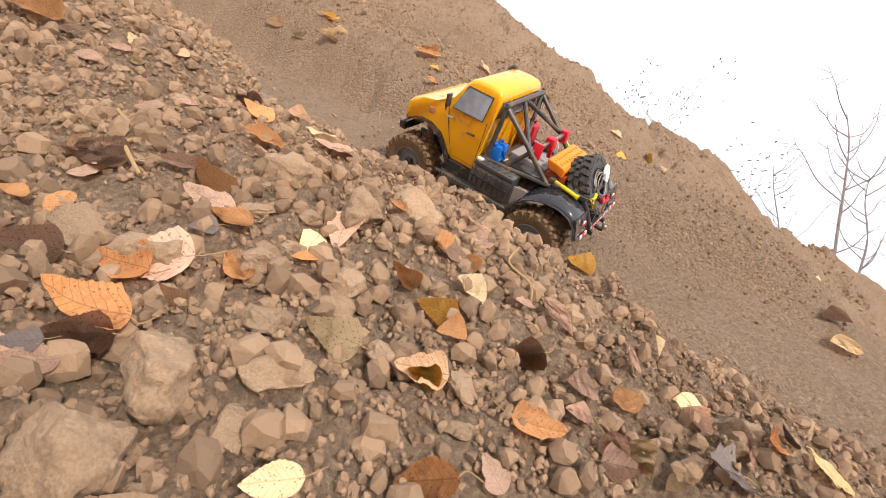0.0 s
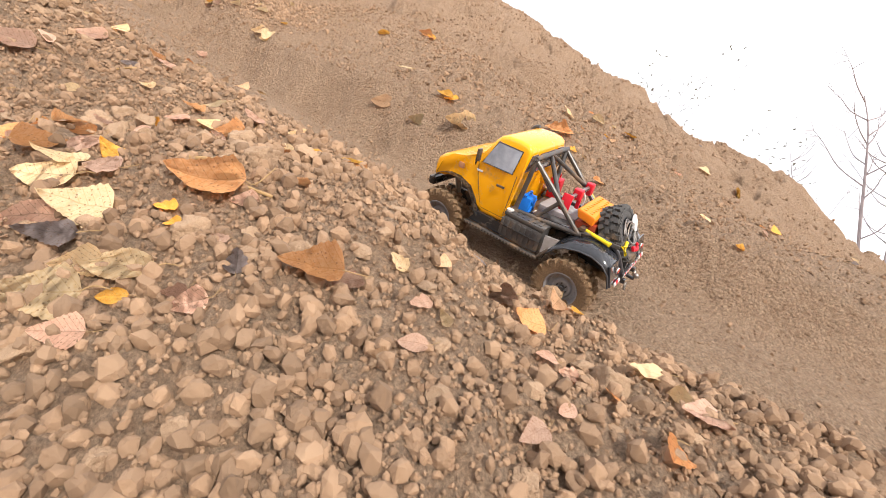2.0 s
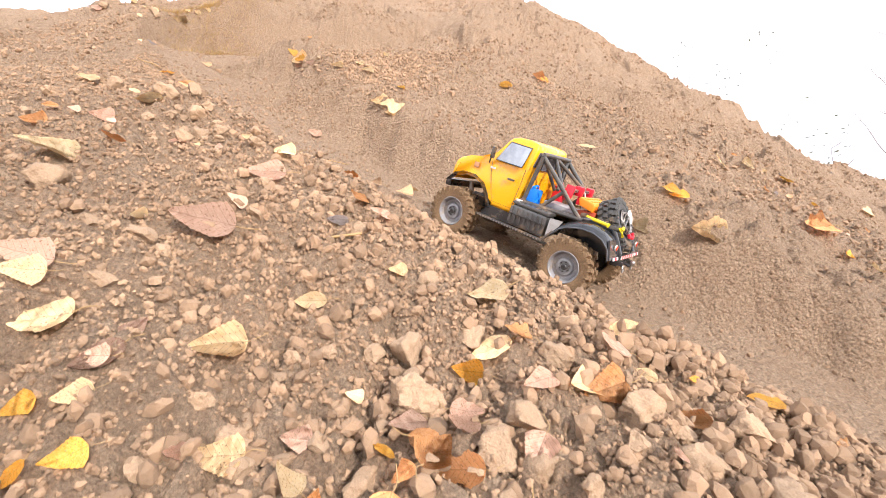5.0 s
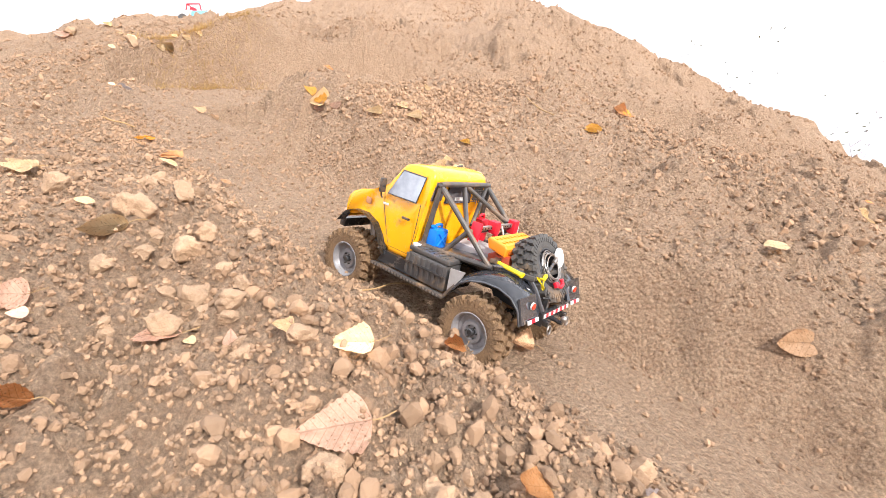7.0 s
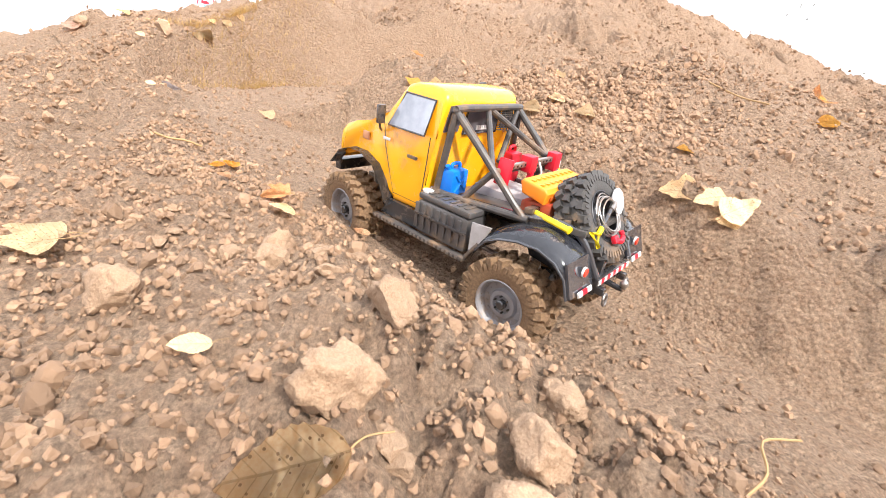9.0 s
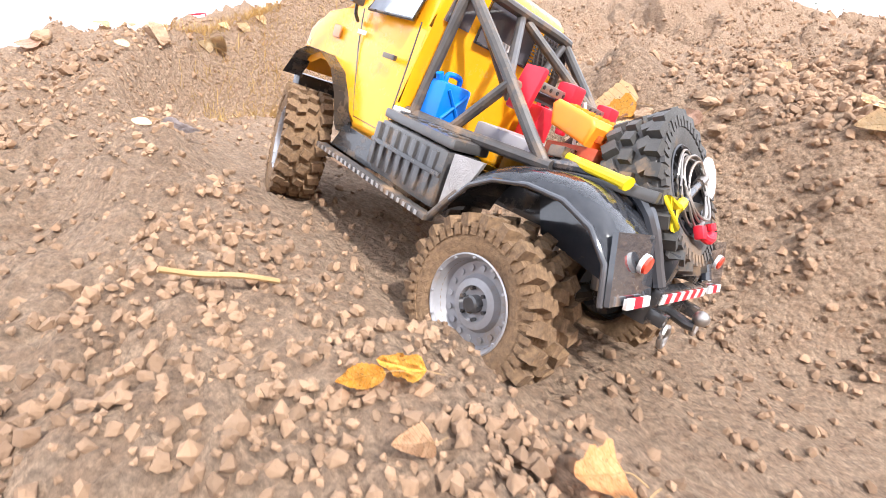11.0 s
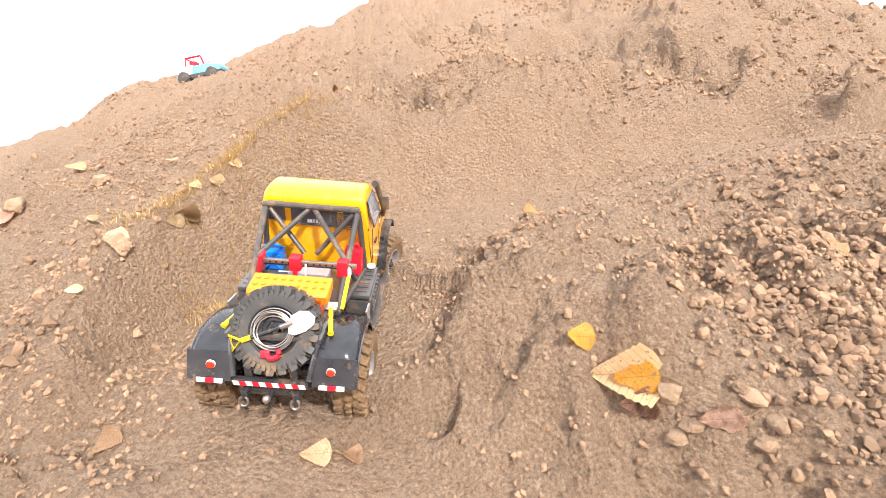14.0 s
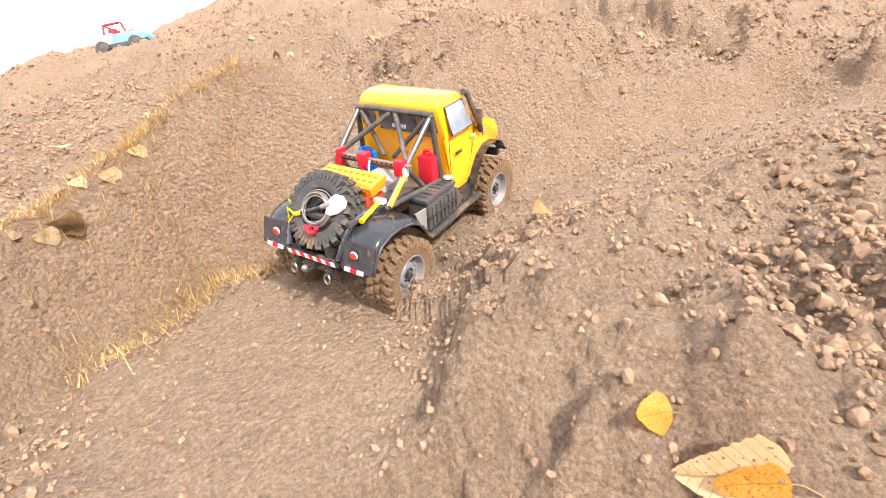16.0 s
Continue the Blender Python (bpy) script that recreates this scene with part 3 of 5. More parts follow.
for s in (1, -1):
    win = [(0.069, 0.1965), (0.014, 0.1955), (0.018, 0.150), (0.088, 0.150)]
    w = part("side_window", quad([on_side(x, z, s, 0.0008) for x, z in win], 0.002), SKY_TONED_GLASS, truck, "side window, coloured pale like reflected sky")
    tube_pts = [on_side(x, z, s, 0.0012) for x, z in win]
    part("window_frame", tube(tube_pts, 0.0016, sides=6, closed=True), BLACK, w)
    line = [(0.098, 0.150), (0.092, 0.118), (0.080, 0.085), (0.068, 0.056), (0.014, 0.056), (0.010, 0.110), (0.008, 0.150)]
    part("door_gap", tube([on_side(x, z, s, -0.0004) for x, z in line], 0.0007, sides=5), BLACK, truck)
    h = part("door_handle", block(0.026, 0.044, s * 0.1035, s * 0.1075, 0.1150, 0.1195, 0.001), BLACK, truck)
    part("indicator", block(0.128, 0.142, s * 0.1030, s * 0.1055, 0.118, 0.130, 0.002), mat("amber_lens", (0.62, 0.30, 0.16), 0.3), truck, "small amber side lamp")
    part("badge", block(0.083, 0.097, s * 0.1035, s * 0.1050, 0.1275, 0.1315, 0.0006), WHITE, truck)
    # wheel-arch lip
    bm = sheet([(x, z) for x, z in [(0.064, 0.040), *ARCH, (0.203, 0.066)]], s * 0.094, s * 0.1165, 0.0028)
    part("front_arch", bm, BLACK, truck, "black flared wheel arch")
    m = part("mirror_arm", tube(bezier([(0.104, s * 0.103, 0.138), (0.100, s * 0.111, 0.146), (0.096, s * 0.114, 0.170)], 5), 0.0018), BLACK, truck)
    part("mirror", block(0.092, 0.098, s * 0.108, s * 0.122, 0.150, 0.176, 0.002), BLACK, m)
    # rear corner windows
    part("corner_window", quad([(-0.0025, s * 0.052, 0.192), (-0.0025, s * 0.080, 0.192), (0.0010, s * 0.086, 0.158), (0.0010, s * 0.054, 0.158)], 0.0022), DARK_GLASS, truck)
part("rear_window", quad([(-0.0030, 0.040, 0.191), (-0.0030, -0.040, 0.191), (0.0010, -0.042, 0.154), (0.0010, 0.042, 0.154)], 0.0024), DARK_GLASS, truck)
part("rear_window_seal", tube([(-0.0040, 0.040, 0.191), (-0.0040, -0.040, 0.191), (0.0000, -0.042, 0.154), (0.0000, 0.042, 0.154)], 0.0014, sides=6, closed=True), BLACK, truck)
decal = bmesh.new()
for k in range(6):
    block(-0.0025, -0.0012, 0.013 - k * 0.0052, 0.013 - k * 0.0052 - 0.0036, 0.1585, 0.1645, 0, decal)
part("window_decal", decal, WHITE, truck)
part("windscreen", quad([(0.1005, 0.084, 0.1555), (0.1005, -0.084, 0.1555), (0.0800, -0.074, 0.1965), (0.0800, 0.074, 0.1965)], 0.002), SKY_TONED_GLASS, truck)
part("grille", block(0.1995, 0.2035, -0.07, 0.07, 0.085, 0.112, 0.001), BLACK, truck)
part("front_bumper", block(0.196, 0.212, -0.098, 0.098, 0.052, 0.070, 0.003), BLACK, truck)
part("snorkel", tube(bezier([(0.118, -0.106, 0.130), (0.104, -0.1095, 0.150), (0.091, -0.1035, 0.178), (0.083, -0.099, 0.198), (0.076, -0.097, 0.206), (0.068, -0.097, 0.208)], 5), 0.0055), CAGE, truck, "dusty snorkel pipe on the windscreen pillar")

# chassis, axles, bed
for s in (1, -1):
    part("chassis_rail", block(-0.235, 0.195, s * 0.026, s * 0.036, 0.022, 0.044, 0.001), BLACK, truck)
for x, z in ((0.156, 0.0), (-0.156, -0.013)):
    part("axle", tube([(x, -0.085, z), (x, 0.085, z)], 0.009), BLACK, truck)
    part("differential", lathe([(0.0001, -0.02), (0.012, -0.018), (0.018, 0), (0.012, 0.018), (0.0001, 0.02)], 16), BLACK, truck).location = (x, 0.012, z)
    for s in (1, -1):
        part("shock_absorber", tube([(x - 0.01, s * 0.05, z + 0.008), (x + 0.012, s * 0.046, 0.075)], 0.0065), STEEL, truck)
part("drive_shaft", tube([(0.15, 0.012, 0.002), (-0.15, 0.012, -0.008)], 0.0035), STEEL, truck)
part("gearbox", block(-0.03, 0.04, -0.026, 0.026, -0.004, 0.03, 0.004), BLACK, truck)
part("bed", block(-0.215, -0.006, -0.066, 0.066, 0.070, 0.0775, 0.001), BOX, truck, "black load bed")
part("bed_box", block(-0.112, -0.030, -0.034, 0.034, 0.0776, 0.094, 0.003), mat("grey_lid", (0.30, 0.28, 0.29), 0.5, second=(0.42, 0.40, 0.41), scale=25, dust=0.15), truck, "grey equipment lid on the bed")
for k in range(3):
    part("lid_plate", block(-0.104 + k * 0.026, -0.082 + k * 0.026, 0.040, 0.060, 0.0777, 0.0800, 0.0006), WHITE if k != 1 else STEEL, truck)
for s in (1, -1):
    # ribbed side box with a lid
    tank = part("side_box", block(-0.083, 0.006, s * 0.068, s * 0.112, 0.024, 0.070, 0.006), BOX, truck, "ribbed black side box")
    part("box_lid", block(-0.084, 0.007, s * 0.067, s * 0.110, 0.0705, 0.0790, 0.003), BOX, tank)
    for k in range(7):
        x = -0.074 + k * 0.0125
        part("rib", block(x, x + 0.006, s * 0.109, s * 0.1145, 0.030, 0.066, 0.001), BOX, tank)
        part("rib", block(x, x + 0.006, s * 0.074, s * 0.104, 0.0790, 0.0806, 0.0006), BOX, tank)
    part("box_strap", block(-0.0845, 0.0075, s * 0.1135, s * 0.1160, 0.049, 0.053, 0.0005), BLACK, tank)
    part("filler_cap", lathe([(0.0075, 0), (0.0075, 0.003), (0.0001, 0.003)], 16), WHITE, tank).matrix_basis = pose(0.000, s * 0.098, 0.079, 90 * s if s > 0 else 90, 0, 0) if s > 0 else pose(0.000, -0.098, 0.0825, 90, 0, 0)
    # slotted step rail
    rail = part("step_rail", block(-0.088, 0.088, s * 0.108, s * 0.1195, 0.0165, 0.0215, 0.0012), CAGE, truck, "worn slotted step rail")
    for k in range(22):
        x = -0.080 + k * 0.0076
        part("slot", block(x, x + 0.0035, s * 0.1192, s * 0.1204, 0.0172, 0.0208, 0), STEEL, rail)
    part("rail_end", tube([(-0.086, s * 0.113, 0.019), (-0.104, s * 0.112, 0.046)], 0.003), CAGE, rail)
    part("sill", prism([(0.086, 0.022), (0.070, 0.046), (0.006, 0.046), (0.002, 0.022)], s * 0.086, s * 0.104), BLACK, truck)
    part("side_panel", quad([(-0.089, s * 0.110, 0.070), (-0.118, s * 0.110, 0.073), (-0.108, s * 0.110, 0.048), (-0.090, s * 0.110, 0.032)], 0.003), CHECKER, truck, "pale tread-plate side panel")
    # rear mudguard: crown plate and outer skirt
    CROWN = [(-0.098, 0.034), (-0.104, 0.052), (-0.116, 0.068), (-0.134, 0.078), (-0.160, 0.080), (-0.186, 0.074), (-0.208, 0.062), (-0.224, 0.046), (-0.232, 0.024)]
    guard = part("rear_mudguard", arched([tuple(q[:2]) for q in bezier([(x, z, 0) for x, z in CROWN], 4)], s), GUARD, truck, "scuffed glossy black mudguard")
    part("guard_lip", tube([(x, s * 0.1165, z - 0.012) for x, z in CROWN[1:]], 0.0018), GUARD, guard)
    part("guard_wall", prism([(-0.130, 0.074), (-0.160, 0.0765), (-0.206, 0.060), (-0.230, 0.020), (-0.205, 0.014), (-0.150, 0.035)], s * 0.056, s * 0.0595), GUARD, guard)
    part("tail_ridge", tube(bezier([(-0.100, s * 0.066, 0.082), (-0.160, s * 0.064, 0.086), (-0.206, s * 0.060, 0.070), (-0.236, s * 0.052, 0.024)], 5), 0.0045), GUARD, guard)
    # tail plate, reflector and striped strip
    part("tail_plate", quad([(-0.2215, s * 0.056, 0.052), (-0.2215, s * 0.1160, 0.052), (-0.2350, s * 0.1160, 0.014), (-0.2350, s * 0.056, 0.014)], 0.003), GUARD, truck)
    lamp = part("tail_lamp", lathe([(0.0060, 0), (0.0060, 0.0026), (0.0001, 0.0028)], 24), WHITE, truck)
    lamp.matrix_basis = pose(-0.2300, s * 0.082, 0.0375, 0, 19, 90)
    part("lens", lathe([(0.0054, 0.0025), (0.0050, 0.0042), (0.0001, 0.0045)], 24), LAMP_RED, lamp, "round red reflector")
    for k in range(3):
        y = s * (0.066 + k * 0.012)
        part("warning_stripe", block(-0.2395, -0.2375, y, y + s * 0.0115, 0.0135, 0.0195, 0, turn=Matrix.Rotation(radians(18), 4, "Y")), RED if k == 1 else WHITE, truck)
part("tail_bar", block(-0.240, -0.232, -0.052, 0.052, 0.012, 0.022, 0.001), BLACK, truck)
for k in range(11):
    y = -0.049 + k * 0.009
    bm = quad([(-0.2407, y, 0.0135), (-0.2407, y + 0.0088, 0.0135), (-0.2407, y + 0.0108, 0.0205), (-0.2407, y + 0.002, 0.0205)], 0.0008)
    part("warning_stripe", bm, RED if k % 2 else WHITE, truck)
part("tail_crossmember", block(-0.236, -0.220, -0.040, 0.040, -0.006, 0.010, 0.002), BLACK, truck)
hitch = part("tow_hitch", tube([(-0.232, 0, 0.002), (-0.250, 0, 0.000), (-0.255, 0, 0.001)], 0.0038), BLACK, truck)
ball = bmesh.new()
bmesh.ops.create_uvsphere(ball, u_segments=14, v_segments=10, radius=0.0055, matrix=Matrix.Translation((-0.256, 0, 0.008)))
part("hitch_ball", ball, STEEL, hitch)
for s in (1, -1):
    sh = part("shackle_mount", block(-0.246, -0.234, s * 0.031, s * 0.040, -0.002, 0.007, 0.001), BLACK, truck)
    ring = [(-0.249 + 0.001 * math.cos(a), s * 0.0355 + 0.006 * math.sin(a), -0.006 + 0.007 * math.cos(a)) for a in np.linspace(0.4, 2 * math.pi - 0.4, 14)]
    part("shackle", tube(ring, 0.0018, sides=7), STEEL, sh)

# roll cage
CAGE_R = 0.0049
top = [(-0.010, 0.0775, 0.188), (-0.010, -0.0775, 0.188)]
part("cage_hoop", tube(bezier([(-0.004, 0.0880, 0.078), (-0.010, 0.083, 0.140), (-0.013, 0.0785, 0.184), (-0.013, 0.072, 0.1905), (-0.013, 0, 0.1910), (-0.013, -0.072, 0.1905), (-0.013, -0.0785, 0.184), (-0.010, -0.083, 0.140), (-0.004, -0.0880, 0.078)], 5), CAGE_R), CAGE, truck, "dusty black roll cage hoop")
for s in (1, -1):
    part("cage_leg", tube(bezier([(-0.012, s * 0.077, 0.187), (-0.070, s * 0.074, 0.140), (-0.135, s * 0.070, 0.084)], 4), CAGE_R), CAGE, truck)
    part("cage_brace", tube([(-0.012, s * 0.004, 0.187), (-0.078, s * 0.072, 0.133)], CAGE_R * 0.9), CAGE, truck)
    part("cage_brace", tube([(-0.014, s * 0.070, 0.184), (-0.036, s * 0.010, 0.120)], CAGE_R * 0.85), CAGE, truck)
    part("cage_brace", tube([(-0.045, s * 0.080, 0.080), (-0.083, s * 0.0735, 0.128)], CAGE_R * 0.9), CAGE, truck)
    part("bed_rail", tube([(0.004, s * 0.0885, 0.080), (-0.060, s * 0.080, 0.081), (-0.142, s * 0.070, 0.083)], CAGE_R), CAGE, truck)
part("cage_crossbar", tube([(-0.083, 0.0735, 0.128), (-0.083, -0.0735, 0.128)], CAGE_R * 0.9), CAGE, truck)
net = bmesh.new()
for k in range(9):
    y = -0.030 - k * 0.0055
    tube([(-0.010, y, 0.186), (-0.014 - 0.002 * (k % 3), y - 0.003, 0.160 - 0.004 * (k % 2))], 0.0007, net, 5)
    tube([(-0.0105, -0.028, 0.183 - k * 0.003), (-0.014, -0.078, 0.184 - k * 0.0035)], 0.0007, net, 5)
part("cargo_net", net, CAGE, truck, "scrap of black netting tied to the hoop")

# what is strapped on
can = part("jerry_can", block(-0.030, -0.006, 0.052, 0.086, 0.080, 0.114, 0.004), BLUE, truck, "blue plastic jerry can")
part("can_handle", tube(bezier([(-0.017, 0.058, 0.114), (-0.017, 0.060, 0.120), (-0.017, 0.074, 0.120), (-0.017, 0.076, 0.114)], 4), 0.0024), BLUE, can)
part("spout", tube([(-0.017, 0.081, 0.112), (-0.017, 0.085, 0.119)], 0.0034), BLUE, can)
for a, b in (((0.057, 0.085), (0.081, 0.109)), ((0.081, 0.085), (0.057, 0.109))):
    part("pressed_cross", tube([(-0.0305, a[0], a[1]), (-0.0305, b[0], b[1])], 0.0016, sides=6), BLUE, can)
can = part("jerry_can", block(-0.030, -0.006, -0.086, -0.056, 0.080, 0.126, 0.004), RED, truck, "red plastic jerry can")
part("can_handle", tube(bezier([(-0.018, -0.080, 0.126), (-0.018, -0.078, 0.133), (-0.018, -0.066, 0.133), (-0.018, -0.063, 0.126)], 4), 0.0024), RED, can)
jack = part("jack_bar", block(-0.0935, -0.0875, -0.090, 0.060, 0.131, 0.138, 0.001), STEEL, truck, "steel farm jack bar across the cage")
# the bar is not pierced: black discs paint the shade of its holes
for k in range(14):
    part("jack_hole", tube([(-0.0942, -0.082 + k * 0.0098, 0.1345), (-0.0930, -0.082 + k * 0.0098, 0.1345)], 0.0016, sides=8), BLACK, jack)
part("jack_foot", block(-0.100, -0.080, 0.058, 0.064, 0.112, 0.146, 0.002, turn=Matrix.Rotation(radians(12), 4, "X")), RED, jack, "red jack foot plate")
part("jack_runner", block(-0.101, -0.083, -0.004, 0.014, 0.124, 0.146, 0.003), RED, jack)
part("jack_lever", block(-0.102, -0.094, 0.002, 0.009, 0.106, 0.128, 0.002), RED, jack)
part("jack_runner", block(-0.099, -0.083, -0.078, -0.060, 0.118, 0.144, 0.003), RED, jack)
part("lashing", tube(bezier([(-0.098, -0.012, 0.137), (-0.104, -0.013, 0.124), (-0.103, -0.012, 0.110), (-0.106, -0.013, 0.097)], 5), 0.0016), WHITE, jack, "white cord")
part("tie", block(-0.098, -0.086, -0.082, -0.072, 0.118, 0.134, 0.003), WHITE, jack)
z = 0.1015
bm = prism([(-0.152, z), (-0.120, z + 0.010), (-0.115, z + 0.024), (-0.119, z + 0.028), (-0.151, z + 0.019), (-0.155, z + 0.013)], -0.060, 0.060, None, 0.003)
board = part("recovery_board", bm, BOARD, truck, "orange plastic recovery board")
for a in range(9):
    for b in range(2):
        y, x = -0.050 + a * 0.0125, -0.144 + b * 0.013
        part("stud", block(x, x + 0.006, y - 0.003, y + 0.003, z + 0.0195 + (x + 0.150) * 0.29, z + 0.0220 + (x + 0.150) * 0.29, 0.0006), BOARD, board)
# no cut slots: darker orange blocks paint the shade inside them
for a in range(8):
    y = -0.046 + a * 0.0130
    part("slot", block(-0.1555, -0.1525, y - 0.004, y + 0.004, z + 0.004, z + 0.009, 0.0006), mat("slot_shade", (0.45, 0.10, 0.01), 0.6) if a == 0 else bpy.data.materials["slot_shade"], board)
part("board_tray", block(-0.160, -0.118, -0.052, 0.052, 0.0776, 0.1010, 0.002), mat("rust_red", (0.42, 0.06, 0.02), 0.6, dust=0.2), truck, "dull red tray under the boards")
for s in (1, -1):
    bar = part("yellow_handle", tube([(-0.140, s * 0.060, 0.093), (-0.196, s * 0.0740, 0.0790)], 0.0036), YELLOW, truck, "bright yellow tool handle")
    part("handle_end", tube([(-0.196, s * 0.0740, 0.0790), (-0.1995, s * 0.0749, 0.0781)], 0.0044), YELLOW, bar)
    part("clip", block(-0.146, -0.134, s * 0.050, s * 0.070, 0.0905, 0.0985, 0.0015), WHITE if s < 0 else BLACK, bar)
part("yellow_strut", tube([(-0.090, -0.0785, 0.124), (-0.134, -0.0750, 0.086)], 0.0036), YELLOW, truck, "yellow strut strapped to the cage leg")

# spare wheel with shovel and cable coil, leaning on the tail
spare = new("spare_wheel")
spare.parent = truck
spare.matrix_basis = pose(-0.194, 0, 0.0920, 0, 0, 90) @ pose(0, 0, 0, 33, 0, 0) @ Matrix.Diagonal((0.95, 0.88, 0.95, 1))
tagged(spare, "clean black spare wheel laid on the tail")
part("tyre", tyre_mesh(SPARE, False), SPARE, spare)
part("rim", rim_mesh(), mat("dark_rim", (0.05, 0.05, 0.055), 0.4, metal=0.4), spare)
part("hub", hub_mesh(), BLACK, spare)
for k in range(6):
    r, dx, dz = 0.029 - 0.0014 * k, 0.002 * math.sin(k * 2.1), 0.002 * math.cos(k * 1.7)
    ring = [(r * math.cos(a) + dx, 0.0225 + 0.0012 * k + 0.0015 * math.sin(2 * a + k), r * 0.95 * math.sin(a) + dz) for a in np.linspace(0, 2 * math.pi, 30, endpoint=False)]
    part("cable_loop", tube(ring, 0.0010, sides=6, closed=True), STEEL, spare, "grey winch cable")
hook = tube(bezier([(-0.006, 0.026, -0.030), (0.002, 0.030, -0.036), (0.012, 0.030, -0.032), (0.012, 0.030, -0.024)], 5), 0.0036)
block(-0.012, 0.000, 0.024, 0.031, -0.036, -0.026, 0.002, hook)
mirror_x(hook)
part("winch_hook", hook, RED, spare, "red winch hook")
shaft = part("shovel_shaft", tube([(0.030, 0.0245, -0.012), (-0.018, 0.0250, 0.009)], 0.0032), BLACK, spare, "black shovel shaft")
part("shovel_socket", tube([(-0.010, 0.0252, 0.0055), (-0.026, 0.0252, 0.0125)], 0.0042), STEEL, shaft)
blade = bmesh.new()
outline = [(0.022, -0.002), (0.030, -0.004), (0.044, 0.002), (0.054, 0.012), (0.055, 0.022), (0.046, 0.029), (0.034, 0.029), (0.024, 0.022), (0.019, 0.012)]
quad([(x, 0.0255 + 5 * (z - 0.013) ** 2, z) for x, z in outline], 0.0024, blade)
mirror_x(blade)
part("shovel_blade", blade, WHITE, shaft, "white shovel blade")
grip = tube([(-0.028, 0.0245, -0.011), (-0.040, 0.0245, -0.016)], 0.0036)
tube([(-0.040, 0.0245, -0.016), (-0.056, 0.0245, -0.011), (-0.050, 0.0245, -0.029)], 0.0034, grip, 8, True)
mirror_x(grip)
part("shovel_grip", grip, YELLOW, shaft, "yellow D-shaped shovel grip")



def set_proportions():
    """The body is narrower than the wheels stand, its tail swept up and its cab drawn in."""
    cab_parts = ("cab", "side_window", "window_frame", "door_gap", "door_handle", "indicator", "badge", "mirror_arm", "mirror", "corner_window", "rear_window",
                 "rear_window_seal", "windscreen", "snorkel", "window_decal")
    wheels = {o for w in (*WHEELS.values(), spare) for o in (w, *w.children_recursive)}
    seen = set()
    for ob in truck.children_recursive:
        if ob in wheels or ob.data is None:
            continue
        name = ob.name.split(".")[0]
        wide = 0.895 if name in cab_parts else 0.935
        moved = ob.matrix_basis.translation.length > 0
        if moved:
            p = ob.matrix_basis.translation.copy()
            ob.matrix_basis.translation = (p.x, p.y * wide, p.z + 0.021 * float(smooth(-p.x, 0.12, 0.235)))
            continue
        if ob.parent is not truck and ob.parent.matrix_basis.translation.length > 0 or ob.data in seen:
            continue
        seen.add(ob.data)
        for v in ob.data.vertices:
            v.co.y *= wide
            if name not in ("axle", "differential", "shock_absorber", "drive_shaft"):
                v.co.z += 0.021 * float(smooth(-v.co.x, 0.12, 0.235))


set_proportions()


# ---- where leaves and clods lie: place, size, heading and tone; place and size ----
LOW_LEAVES_A = [(-0.08, 0.346, 0.047, 174, 1), (-0.007, 0.332, 0.041, -175, 2), (-0.005, 0.328, 0.026, -174, 0), (0.08, 0.403, 0.039, -151, 5), (0.271, 0.476, 0.046, 173, 1), (0.083, 0.328, 0.04, -9, 3), (0.179, 0.418, 0.043, -138, 3), (0.127, 0.389, 0.037, -158, 5), (0.12, 0.362, 0.025, -178, 5), (0.15, 0.348, 0.034, -64, 5), (0.169, 0.348, 0.029, -81, 1), (0.048, 0.293, 0.025, 122, 5), (0.227, 0.344, 0.055, -170, 4), (0.409, 0.466, 0.052, 156, 1), (0.344, 0.451, 0.039, -144, 3), (0.188, 0.339, 0.02, -134, 1), (0.005, 0.269, 0.041, -156, 3), (-0.067, 0.218, 0.029, -151, 1), (-0.228, 0.347, 0.061, -148, 5)]
LOW_LEAVES_B = [(-0.139, 0.451, 0.034, -98, 1), (-0.169, 0.362, 0.031, 141, 3), (-0.256, 0.462, 0.048, 153, 3), (-0.205, 0.416, 0.037, -140, 3), (-0.214, 0.389, 0.023, -134, 4), (-0.106, 0.491, 0.038, -152, 5), (-0.192, 0.669, 0.062, -176, 5), (0.001, 0.515, 0.044, 133, 5), (-0.038, 0.422, 0.033, 145, 3), (-0.002, 0.407, 0.042, 167, 0), (0.028, 0.447, 0.04, -165, 1), (0.262, 0.884, 0.06, 177, 0), (-0.414, 0.824, 0.052, -137, 5), (-0.375, 0.586, 0.027, -136, 5), (-0.41, 0.568, 0.033, -131, 5), (-0.264, 0.587, 0.06, -122, 3), (-0.347, 0.419, 0.057, -168, 5), (-0.341, 0.405, 0.026, -147, 5)]
LOW_LEAVES_C = [(-0.211, 0.267, 0.049, -152, 3), (-0.197, 0.25, 0.034, -132, 5), (-0.203, 0.23, 0.025, -143, 5), (-0.211, 0.232, 0.019, -134, 4), (-0.615, 0.648, 0.037, -135, 5), (-0.655, 0.634, 0.071, -169, 3), (-0.291, 0.458, 0.036, -130, 5), (-0.175, 0.294, 0.023, -165, 2), (-0.182, 0.494, 0.019, -162, 1), (-0.067, 0.534, 0.023, -178, 3), (0.086, 0.468, 0.025, -153, 5), (0.81, 0.907, 0.08, -171, 1), (0.844, 0.972, 0.065, -152, 5), (0.28, 0.391, 0.028, 40, 5), (0.012, 0.393, 0.029, -141, 3), (-0.353, 0.423, 0.033, 25, 2), (-0.332, 0.335, 0.018, -135, 3), (-0.176, 0.372, 0.031, -169, 2), (-0.129, 0.412, 0.024, -159, 3)]
